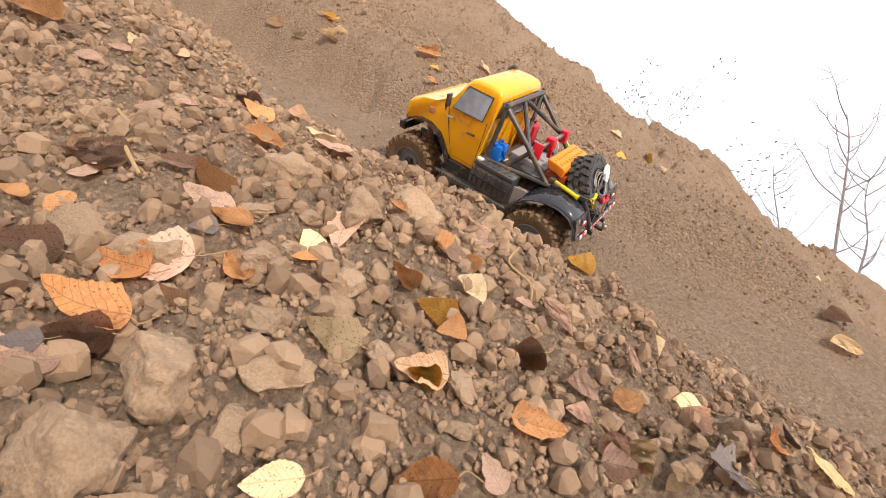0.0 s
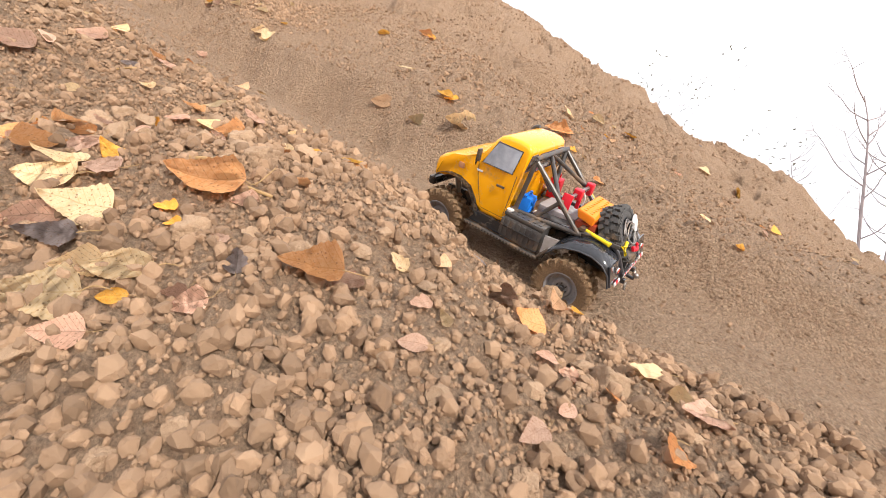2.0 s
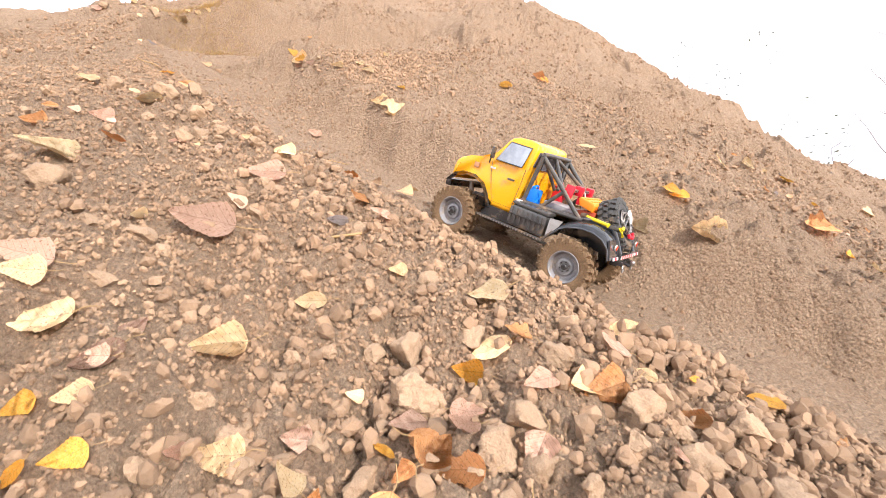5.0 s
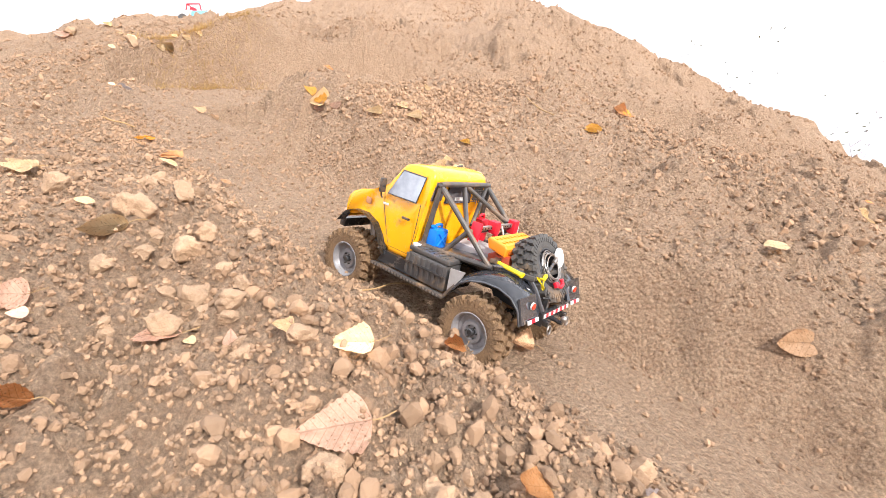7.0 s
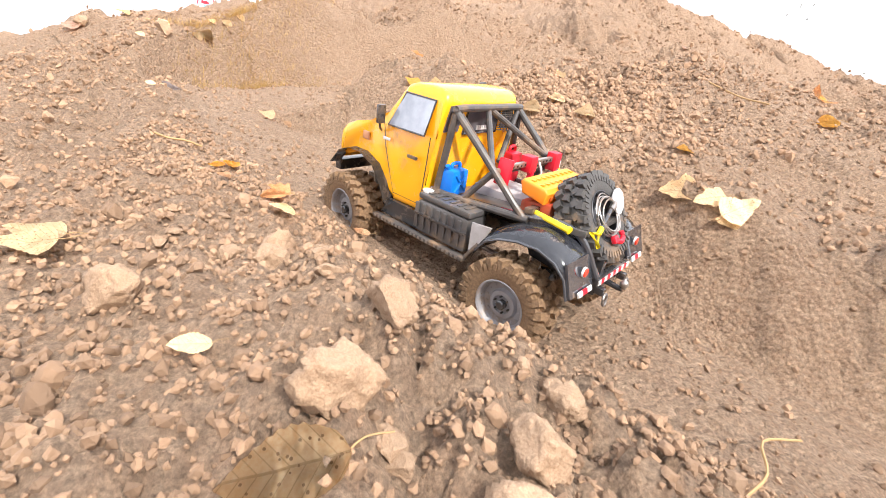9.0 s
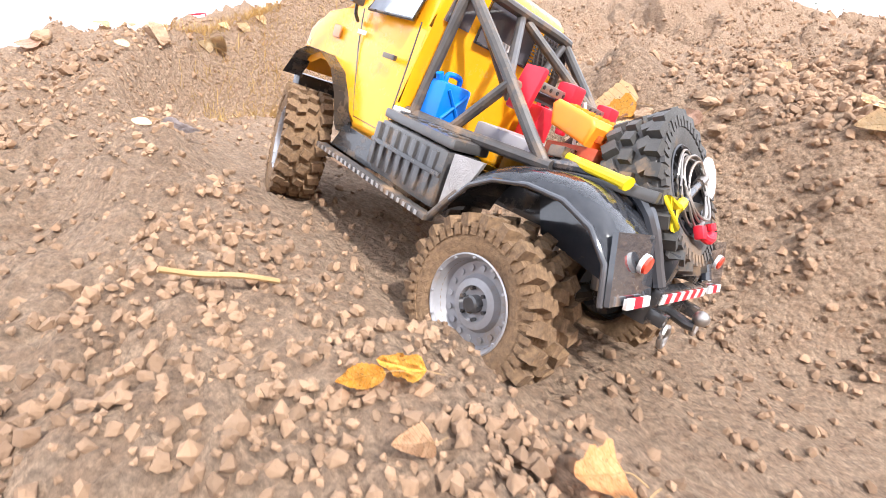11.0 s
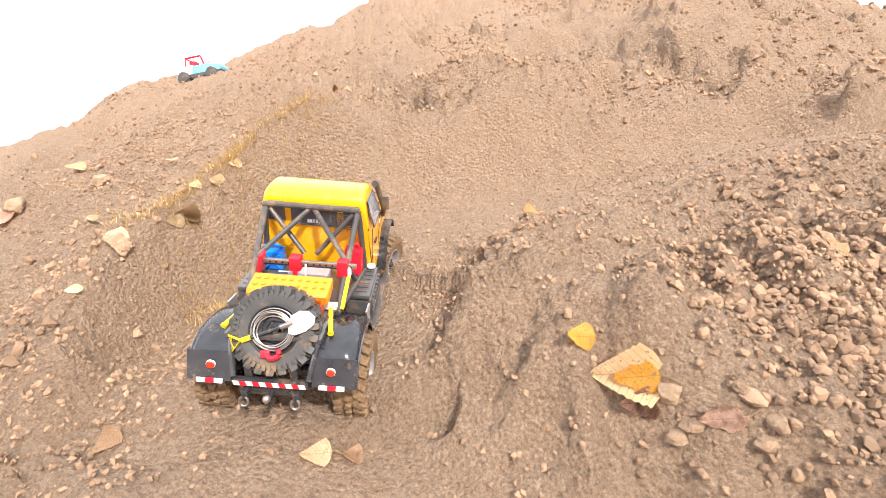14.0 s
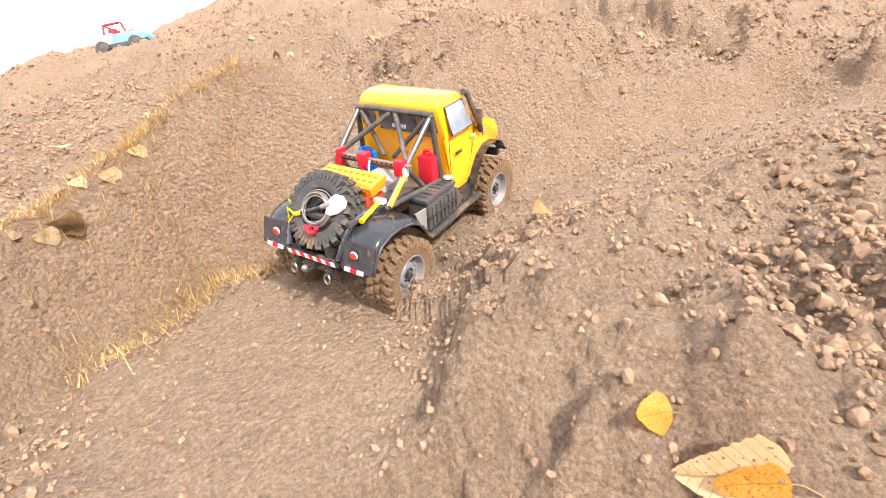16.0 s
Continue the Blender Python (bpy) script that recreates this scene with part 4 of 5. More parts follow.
LOW_LEAVES_D = [(-0.326, 0.852, 0.05, -105, 2), (1.131, 2.696, 0.097, -131, 0), (0.064, 2.41, 0.093, -159, 1), (-0.126, 1.473, 0.042, -159, 1)]
DRIFT_LEAVES_A = [(-1.03, 0.723, 0.065, -174, 1), (-1.026, 0.701, 0.078, -176, 1), (-0.969, 0.719, 0.052, 174, 5), (-1.018, 0.799, 0.048, 154, 0), (-0.944, 0.659, 0.073, -177, 1), (-0.929, 0.606, 0.053, -147, 4), (-0.984, 0.645, 0.068, -147, 5), (-0.843, 0.598, 0.068, -169, 1), (-0.876, 0.586, 0.043, -124, 1), (-0.89, 0.56, 0.07, -149, 1), (-0.845, 0.537, 0.041, -154, 5), (-0.83, 0.579, 0.029, -156, 0), (-0.776, 0.592, 0.024, -137, 5), (-0.758, 0.584, 0.039, -135, 5), (-0.829, 0.718, 0.093, -164, 3), (-0.773, 0.715, 0.035, -145, 5), (-0.831, 0.664, 0.02, -136, 0), (-0.856, 0.688, 0.026, -143, 0), (-0.926, 0.953, 0.059, -143, 3)]
DRIFT_LEAVES_B = [(-1.008, 0.931, 0.042, -145, 5), (-0.901, 0.996, 0.046, 165, 5), (-0.765, 0.648, 0.02, -154, 5), (-0.566, 0.72, 0.03, 135, 1), (-0.501, 0.65, 0.022, 139, 1), (-0.379, 0.799, 0.058, 177, 3), (-0.532, 0.602, 0.033, -175, 5), (-0.53, 0.651, 0.029, -136, 5), (-0.373, 0.689, 0.035, -167, 5), (-0.357, 0.644, 0.034, -172, 5), (-0.234, 0.722, 0.053, -178, 1), (-0.21, 0.687, 0.043, -177, 1), (-0.306, 0.651, 0.022, 135, 3), (-0.287, 0.877, 0.033, -139, 0), (0.249, 2.505, 0.105, -143, 1), (-0.636, 1.56, 0.053, 169, 1), (0.902, 2.63, 0.085, -178, 1), (0.126, 1.243, 0.048, -162, 1), (0.586, 1.634, 0.049, -145, 0)]
DRIFT_LEAVES_C = [(0.18, 1.189, 0.026, 165, 0), (-1.022, 0.857, 0.043, -107, 5), (-0.532, 1.573, 0.05, 173, 0), (-0.67, 0.932, 0.023, -169, 3), (-0.727, 0.788, 0.027, -168, 3), (-0.565, 0.578, 0.019, 165, 2), (-0.116, 1.321, 0.047, -157, 3), (-0.765, 1.647, 0.079, 168, 2), (-1.318, 1.961, 0.062, 30, 1)]
RIDGE_LEAVES_A = [(-1.099, 0.836, 0.046, -175, 3), (-1.153, 0.886, 0.043, -149, 5), (-1.096, 0.877, 0.036, -169, 5), (-1.058, 1.011, 0.06, -171, 1), (-1.09, 0.973, 0.04, 177, 0), (-1.025, 0.999, 0.044, -169, 3), (-1.056, 1.116, 0.066, -164, 1), (-0.956, 0.946, 0.049, -138, 1), (-0.848, 1.106, 0.057, -170, 1), (-0.845, 1.031, 0.032, 146, 1), (-0.704, 1.004, 0.047, 170, 0), (-0.781, 1.027, 0.02, 178, 0), (-1.382, 0.932, 0.062, -149, 1), (-1.308, 1.038, 0.044, -172, 1), (-1.492, 1.08, 0.09, -171, 5), (-1.247, 1.237, 0.046, -177, 5), (-1.318, 1.208, 0.039, -147, 4), (-1.296, 1.272, 0.042, -164, 3), (-1.483, 1.281, 0.071, -153, 5)]
RIDGE_LEAVES_B = [(-1.801, 1.142, 0.088, -168, 1), (-1.748, 1.22, 0.043, -157, 3), (-1.935, 1.255, 0.045, -160, 3), (-2.203, 1.693, 0.051, -168, 1), (-1.172, 0.846, 0.025, 158, 0), (-1.149, 0.818, 0.024, -125, 3), (-1.325, 0.831, 0.05, -172, 1), (-1.355, 0.821, 0.03, -123, 5), (-1.462, 0.827, 0.033, -120, 1), (-1.471, 0.862, 0.03, -169, 5), (-1.415, 0.767, 0.032, -108, 0), (-1.459, 0.771, 0.026, -103, 0), (-1.499, 0.812, 0.029, -121, 0), (-1.55, 0.881, 0.067, -162, 1), (-1.589, 0.898, 0.043, -152, 1), (-0.89, 0.851, 0.027, -146, 5), (-0.554, 1.572, 0.057, -165, 0), (0.426, 2.519, 0.089, -148, 0), (-0.497, 1.5, 0.096, 173, 1)]
RIDGE_LEAVES_C = [(0.115, 1.952, 0.044, -146, 0), (-0.177, 1.579, 0.105, -155, 3), (-0.136, 1.535, 0.035, -146, 0), (-1.357, 1.979, 0.053, -166, 1), (-0.716, 2.538, 0.092, -138, 3), (-0.72, 1.752, 0.065, -161, 1), (-1.219, 0.931, 0.022, 172, 1), (-1.473, 1.147, 0.035, -173, 5), (-1.196, 1.11, 0.031, -164, 1), (-1.592, 1.084, 0.026, -160, 1)]
BANK_LEAVES_A = [(-1.86, 1.329, 0.046, -157, 5), (-1.934, 1.287, 0.027, -148, 3), (-1.704, 1.353, 0.049, -159, 5), (-1.824, 1.31, 0.018, -146, 5), (-1.891, 1.296, 0.021, -138, 5), (-1.861, 1.469, 0.062, -155, 1), (-2.188, 1.667, 0.05, -152, 1), (-1.955, 1.548, 0.027, -152, 1), (-2.025, 1.868, 0.037, -123, 3), (-1.488, 1.376, 0.053, -169, 1), (-1.554, 1.355, 0.035, -167, 1), (-1.365, 1.501, 0.044, -149, 3), (-1.249, 1.636, 0.049, 176, 2), (-1.235, 1.75, 0.037, -154, 1), (-1.627, 1.371, 0.022, 107, 5), (-0.697, 2.559, 0.078, -140, 0), (-0.905, 2.289, 0.064, -159, 0), (-1.324, 2.112, 0.038, -166, 0), (-1.389, 2.013, 0.066, 178, 1)]
BANK_LEAVES_B = [(-1.341, 1.964, 0.041, 177, 1), (-1.479, 2.214, 0.05, -163, 1), (-1.527, 2.275, 0.046, -142, 1), (-2.131, 1.917, 0.024, -158, 0), (-2.001, 1.353, 0.024, -156, 1), (-1.666, 1.353, 0.014, -142, 1), (-1.334, 1.67, 0.037, -164, 2), (-1.867, 2.403, 0.045, 177, 0)]
BEND_LEAVES = [(-1.994, 1.818, 0.036, -169, 1), (-1.909, 1.905, 0.026, -170, 2), (-2.112, 1.926, 0.025, 169, 0), (-2.105, 1.888, 0.02, -162, 2), (-1.626, 2.019, 0.053, 150, 5), (-1.601, 2.197, 0.048, -176, 1), (-2.028, 1.896, 0.035, -159, 3)]
TURN_LEAVES = [(-1.824, 2.373, 0.087, 159, 1), (-1.814, 2.363, 0.053, 165, 0), (-1.818, 2.356, 0.046, 167, 5), (-1.748, 2.307, 0.043, 169, 5), (-2.236, 2.359, 0.04, -172, 2), (-2.196, 2.381, 0.031, -166, 2), (-2.501, 2.335, 0.036, -108, 2), (-2.442, 2.226, 0.025, -25, 1), (-2.638, 2.574, 0.04, -119, 1), (-3.074, 2.983, 0.051, -176, 1), (-2.564, 2.81, 0.041, -123, 1), (-2.876, 3.117, 0.043, -175, 1), (-2.632, 2.46, 0.024, -127, 1), (-3.148, 2.821, 0.078, 166, 5), (-1.87, 2.639, 0.045, -134, 3), (-1.455, 2.503, 0.035, 129, 1), (-2.745, 2.645, 0.029, 145, 1), (-2.611, 2.705, 0.037, -128, 1)]
LAST_LEAVES = [(-2.599, 2.781, 0.028, -119, 1), (-2.532, 2.854, 0.036, -127, 1), (-2.6, 2.733, 0.052, -127, 1)]
LEAF_PLACES = LOW_LEAVES_A + LOW_LEAVES_B + LOW_LEAVES_C + LOW_LEAVES_D + DRIFT_LEAVES_A + DRIFT_LEAVES_B + DRIFT_LEAVES_C + RIDGE_LEAVES_A + RIDGE_LEAVES_B + RIDGE_LEAVES_C + BANK_LEAVES_A + BANK_LEAVES_B + BEND_LEAVES + TURN_LEAVES + LAST_LEAVES
LOW_CLODS = [(-0.154, 0.202, 0.029), (-0.144, 0.249, 0.031), (-0.091, 0.274, 0.02), (-0.084, 0.399, 0.022), (-0.103, 0.51, 0.034), (-0.033, 0.353, 0.018), (-0.103, 0.244, 0.015), (-0.11, 0.227, 0.011), (-0.231, 0.355, 0.034), (-0.157, 0.381, 0.019), (-0.089, 0.38, 0.019), (-0.206, 0.54, 0.033), (-0.197, 0.457, 0.017), (-0.277, 0.342, 0.012), (-0.32, 0.527, 0.017), (-0.048, 0.571, 0.033), (-0.146, 0.484, 0.018), (0.025, 0.34, 0.017), (-0.122, 0.203, 0.011), (0.054, 0.699, 0.027), (-0.127, 0.347, 0.02), (-0.802, 0.66, 0.024), (-0.526, 0.693, 0.014), (-0.287, 0.715, 0.032), (-0.306, 0.749, 0.02), (-0.677, 0.667, 0.023), (-0.805, 0.832, 0.032), (-0.293, 1.015, 0.022), (-0.648, 0.635, 0.016), (-0.593, 0.736, 0.016), (-0.562, 0.584, 0.014), (-0.717, 0.564, 0.011)]
MIDDLE_CLODS = [(-0.734, 0.658, 0.017), (-0.819, 0.596, 0.012), (-1.148, 0.933, 0.039), (-1.058, 0.866, 0.025), (-1.018, 0.859, 0.025), (-1.164, 1.012, 0.027), (-0.89, 0.936, 0.03), (-0.77, 0.931, 0.022), (-0.856, 0.876, 0.026), (-1.19, 0.84, 0.021), (-1.324, 0.894, 0.017), (-1.361, 0.871, 0.016), (-1.325, 0.868, 0.023), (-1.03, 0.887, 0.021), (-0.973, 0.995, 0.022), (-0.849, 0.929, 0.018), (-0.92, 0.872, 0.02), (-0.935, 1.106, 0.021), (-1.076, 1.044, 0.024), (-1.237, 0.849, 0.014), (-1.269, 0.849, 0.016), (-1.241, 0.925, 0.015), (-1.21, 1, 0.019), (-1.145, 1.114, 0.021), (-1.542, 0.956, 0.017), (-1.752, 1.1, 0.03), (-0.726, 0.873, 0.017), (-0.98, 0.821, 0.015), (-1.716, 1.441, 0.032), (-1.643, 1.406, 0.024), (-1.701, 1.36, 0.021), (-1.74, 1.425, 0.016)]
HIGH_CLODS = [(-1.639, 1.392, 0.014), (-1.679, 1.41, 0.015), (-1.679, 1.397, 0.013), (-1.741, 1.478, 0.024), (-1.652, 1.45, 0.019), (-1.685, 1.474, 0.02), (-1.845, 1.446, 0.018), (-1.841, 1.509, 0.029), (-2.048, 1.6, 0.025), (-1.901, 1.337, 0.011), (-1.805, 1.474, 0.015), (-1.759, 1.352, 0.01), (-1.733, 1.37, 0.011), (-1.609, 1.363, 0.013), (-1.76, 1.457, 0.013), (-1.97, 1.393, 0.012), (-1.983, 1.772, 0.025), (-1.922, 1.362, 0.009), (-1.769, 1.359, 0.012), (-1.551, 1.477, 0.011), (-2.021, 1.787, 0.009), (-2.03, 1.748, 0.014), (-1.938, 1.791, 0.016), (-2.093, 1.751, 0.009), (-2.105, 1.742, 0.015), (-2.142, 1.749, 0.008), (-2.227, 1.82, 0.009), (-2.225, 1.854, 0.009), (-2.068, 1.818, 0.008), (-2.129, 1.804, 0.01), (-1.911, 1.937, 0.009), (-1.787, 2.344, 0.015)]
TOP_CLODS = [(-1.774, 2.325, 0.013), (-1.711, 2.304, 0.015), (-1.721, 2.308, 0.012), (-1.714, 2.289, 0.014), (-1.788, 2.329, 0.013), (-1.697, 2.289, 0.013), (-3.114, 2.836, 0.026), (-2.983, 2.963, 0.028), (-2.636, 2.57, 0.023)]


# ---- clods ----
def clod_mesh(seed, level, name="clod"):
    """A broken lump of dry soil: a ball cut by planes, then roughened."""
    r = random.Random(seed)
    bm = bmesh.new()
    bmesh.ops.create_icosphere(bm, subdivisions=level, radius=1)
    planes = [(Vector((r.gauss(0, 1), r.gauss(0, 1), r.gauss(0, 1))).normalized(), r.uniform(0.45, 0.84)) for _ in range(9 if level > 3 else 13)]
    squash = Vector((r.uniform(0.9, 1.15), r.uniform(0.78, 1.0), r.uniform(0.62, 0.9)))
    for v in bm.verts:
        for n, d in planes:
            over = v.co.dot(n) - d
            if over > 0:
                v.co -= n * over * 0.97
        p = v.co * 1.7 + Vector((seed * 3.1, 0, 0))
        rough = 0.20 * noise.noise(p) + 0.17 * noise.noise(p * 2.7)
        if level == 2:
            rough += 0.16 * noise.noise(p * 4.3)
        if level > 2:
            rough += 0.10 * abs(noise.noise(p * 5.3)) + 0.075 * noise.noise(p * 9.1)
        if level > 3:
            rough += 0.055 * abs(noise.noise(p * 15.0)) + 0.03 * noise.noise(p * 29.0)
        v.co *= 1 + rough
        v.co = Vector((v.co.x * squash.x, v.co.y * squash.y, v.co.z * squash.z))
    data = bpy.data.meshes.new(name)
    bm.to_mesh(data)
    bm.free()
    data.materials.append(CLOD)
    if level > 3:
        data.shade_smooth()
    return data


def trail_side(x, y):
    d, s, _, _ = nearest(TRAIL, np.array([x]), np.array([y]))
    return float(d[0] * s[0])


big = [clod_mesh(k, 4) for k in range(5)]
small = [clod_mesh(20 + k, 3) for k in range(6)]
picks = random.Random(4)
huge = [clod_mesh(80 + k, 5) for k in range(3)]
lumps = [(x, y, r) for x, y, r in LOW_CLODS + MIDDLE_CLODS + HIGH_CLODS + TOP_CLODS]
while len(lumps) < 285:
    x, y = picks.uniform(-2.1, 0.7), picks.uniform(0.25, 1.9)
    side = trail_side(x, y)
    if 0.17 < side < 0.85 and picks.random() < (1.0 if x > -1.5 else 0.4):
        lumps.append((x, y, 0.009 + 0.014 * picks.random() ** 2.2))
for k, (x, y, r) in enumerate(lumps):
    ob = new("clod", huge[k % 3] if r > 0.036 else (big if r > 0.02 else small)[k % 5])
    ob.matrix_basis = ground_pose(x, y, picks.uniform(0, 6.28), -r * 0.16, r, 0.6)
    tagged(ob, "large crumbly clod of dry tan earth" if r > 0.03 else "small lump of dry tan earth", "clod", "loose clods on the bank")


def merged(name, shapes, places, material, label, category):
    """Many small copies of a few shapes, in one mesh."""
    vs, fs, n = [], [], 0
    for k, m in enumerate(places):
        v, f = shapes[k % len(shapes)]
        vs.append(v @ m[:3, :3].T + m[:3, 3])
        fs.append(f + n)
        n += len(v)
    vs, fs = np.concatenate(vs), np.concatenate(fs)
    data = bpy.data.meshes.new(name)
    data.vertices.add(len(vs))
    data.vertices.foreach_set("co", vs.astype(np.float32).ravel())
    w = fs.shape[1]
    data.loops.add(fs.size)
    data.loops.foreach_set("vertex_index", fs.astype(np.int32).ravel())
    data.polygons.add(len(fs))
    data.polygons.foreach_set("loop_start", np.arange(0, fs.size, w, dtype=np.int32))
    data.polygons.foreach_set("use_smooth", np.zeros(len(fs), bool))
    data.update(calc_edges=True)
    data.materials.append(material)
    return tagged(new(name, data), label, category, kind="stuff")


def shape_of(data):
    v = np.array([q.co[:] for q in data.vertices])
    return v, np.array([p.vertices[:] for p in data.polygons])


def scatter(count, seed, area, weight, size, sink=-0.05):
    r = np.random.RandomState(seed)
    out = []
    while len(out) < count:
        x, y = r.uniform(area[0], area[1], 4000), r.uniform(area[2], area[3], 4000)
        d, s, _, _ = nearest(TRAIL, x, y)
        keep = r.rand(4000) < weight(x, y, d * s)
        x, y = x[keep], y[keep]
        z = ground_height(x, y)
        for a, b, c in zip(x, y, z):
            q = size(r)
            e = Euler((r.rand() * 6, r.rand() * 6, r.rand() * 6)).to_matrix()
            m = np.eye(4)
            m[:3, :3] = np.array(e) * q
            m[:3, 3] = (a, b, c + q * (0.5 - sink))
            out.append(m)
    return out[:count]


def chip(seed, count):
    """A small broken lump: the hull of a few points, each corner at its own distance."""
    r = random.Random(seed)
    bm = bmesh.new()
    flat = (r.uniform(0.9, 1.2), r.uniform(0.75, 1.0), r.uniform(0.6, 0.85))
    for k in range(count):
        z = 1 - 2 * (k + 0.5) / count
        a, d = 2.4 * k + r.uniform(-0.5, 0.5), r.uniform(0.72, 1.08)
        w = math.sqrt(1 - z * z)
        bm.verts.new((d * w * math.cos(a) * flat[0], d * w * math.sin(a) * flat[1], d * z * flat[2]))
    bmesh.ops.convex_hull(bm, input=bm.verts)
    bmesh.ops.delete(bm, geom=[v for v in bm.verts if not v.link_faces], context="VERTS")
    bmesh.ops.triangulate(bm, faces=bm.faces)
    data = bpy.data.meshes.new("chip")
    bm.to_mesh(data)
    bm.free()
    out = shape_of(data)
    bpy.data.meshes.remove(data)
    return out


pebble = [chip(40 + k, 26) for k in range(9)]
crumb = [chip(60 + k, 10) for k in range(7)]


def bank_weight(x, y, s):
    patch = 0.25 + 0.75 * smooth(value_noise(x * 2.7 + 5, y * 2.7), -0.3, 0.3)
    return smooth(s, 0.13, 0.22) * (1 - smooth(s, 0.75, 1.15)) * patch * smooth(-x, -1.2, -0.6) * (1 - 0.93 * smooth(-x, 1.40, 1.75))


def crumb_weight(x, y, s):
    return smooth(s, 0.10, 0.2) * (1 - smooth(s, 0.9, 1.3)) * (0.45 + 0.55 * smooth(value_noise(x * 4.1 + 25, y * 4.1), -0.2, 0.2)) * (1 - 0.5 * smooth(-x, 1.5, 1.8))


def track_weight(x, y, s):
    return (0.25 + 0.75 * smooth(np.abs(s), 0.12, 0.2)) * (0.3 + 0.7 * smooth(value_noise(x * 3.3 + 2, y * 3.3 + 17), -0.3, 0.3)) * (0.6 + 0.4 * smooth(-x, 1.0, 1.5))


def slope_weight(x, y, s):
    patch = smooth(value_noise(x * 1.7 + 15, y * 1.7 + 2), 0.0, 0.45)
    right = np.exp(-((x + 1.46) ** 2 / 0.035 + (y - 2.38) ** 2 / 0.035))
    left = np.exp(-((x + 2.85) ** 2 + (y - 2.75) ** 2) / 0.12)
    return np.clip((0.10 * patch + 1.6 * right + 0.8 * left) * smooth(np.abs(s), 0.16, 0.24) * smooth(-s, -0.12, 0.0) + 0.0, 0, 1)


merged("loose_pebbles", pebble, scatter(11000, 1, (-2.1, 0.9, 0.1, 2.0), bank_weight, lambda r: 0.0036 + 0.012 * r.rand() ** 2.6), GRIT,
       "loose tan clods and pebbles on the bank beside the track", "pebbles")
merged("soil_crumbs", crumb, scatter(62000, 2, (-2.3, 1.2, 0.0, 2.1), crumb_weight, lambda r: 0.0022 + 0.0042 * r.rand() ** 2), GRIT,
       "fine crumbs of dry tan soil on the bank", "soil crumbs")
merged("loose_pebbles", pebble, scatter(5000, 3, (-3.4, 1.6, 1.5, 4.2), slope_weight, lambda r: 0.0035 + 0.0065 * r.rand() ** 2), GRIT,
       "loose rounded clods lying on the upper slope", "pebbles")
merged("soil_crumbs", crumb, scatter(52000, 6, (-3.2, 0.9, 0.9, 3.5), track_weight, lambda r: 0.0024 + 0.005 * r.rand() ** 2), GRIT,
       "fine tan soil crumbs in the track and on the slope", "soil crumbs")


# ---- fallen leaves ----
def leaf_thing(shape, tone, seed):
    """A curled autumn leaf with a toothed margin, one unit long, lying flat, with its stalk."""
    r = random.Random(seed)
    bm = bmesh.new()
    rows, cols = 21, 9
    width = {"poplar": lambda t: 0.86 * min(1.0, (t / 0.20) ** 0.55) * max(1 - max(t - 0.22, 0) / 0.78, 0) ** 0.78,
             "torn": lambda t: 0.74 * min(1.0, (t / 0.16) ** 0.6) * max(1 - max(t - 0.35, 0) / 0.65, 0) ** 0.62 * (1 - 0.22 * math.sin(9 * t + seed) ** 2),
             "birch": lambda t: 0.62 * math.sin(math.pi * t ** 0.75) ** 0.9}[shape]
    curl, twist, cup, roll = r.uniform(-0.3, 0.7), r.uniform(-0.4, 0.4), r.uniform(-0.3, 0.6), r.uniform(0.0, 0.4)
    grid = []
    for i in range(rows):
        t = i / (rows - 1)
        w = width(t) / 2 + 0.004
        row = []
        for j in range(cols):
            u = j / (cols - 1) * 2 - 1
            tooth = (0.945 if i % 2 else 1.02) if abs(u) > 0.99 and 0 < i < rows - 1 else 1.0
            x, y = t - 0.5 - 0.05 * abs(u) * (t < 0.2), u * w * tooth + 0.05 * math.sin(2.5 * t + seed) * (t - 0.2)
            edge = max(abs(y) - 0.2, 0)
            z = curl * (t - 0.45) ** 2 * 0.8 + cup * y * y * 1.6 + twist * y * (t - 0.5) + roll * edge * (1.6 if u * math.sin(seed) > 0 else 0.3)
            z += 0.05 * noise.noise(Vector((x * 4, y * 4, seed))) + 0.022 * noise.noise(Vector((x * 11, y * 11, seed))) - 0.02 * math.exp(-(y / 0.03) ** 2)
            row.append(bm.verts.new((x, y, z)))
        grid.append(row)
    for i in range(rows - 1):
        for j in range(cols - 1):
            bm.faces.new((grid[i][j], grid[i + 1][j], grid[i + 1][j + 1], grid[i][j + 1]))
    z0 = grid[0][4].co.z
    low = min(v.co.z for v in bm.verts)
    for v in bm.verts:
        v.co.z -= low * 0.7
    z0 -= low * 0.7
    bmesh.ops.solidify(bm, geom=list(bm.faces), thickness=0.006)
    ob = part("fallen_leaf", bm, LEAF_TONES[tone], None, "", 80)
    stem = bezier([(-0.5, 0, z0 - 0.004), (-0.68, 0.08 * r.uniform(-1, 1), z0 + 0.02), (-0.92, 0.25 * r.uniform(-1, 1), z0 + r.uniform(-0.02, 0.10))], 4)
    part("stalk", tube(stem, 0.010, sides=5), STALK, ob)
    return ob


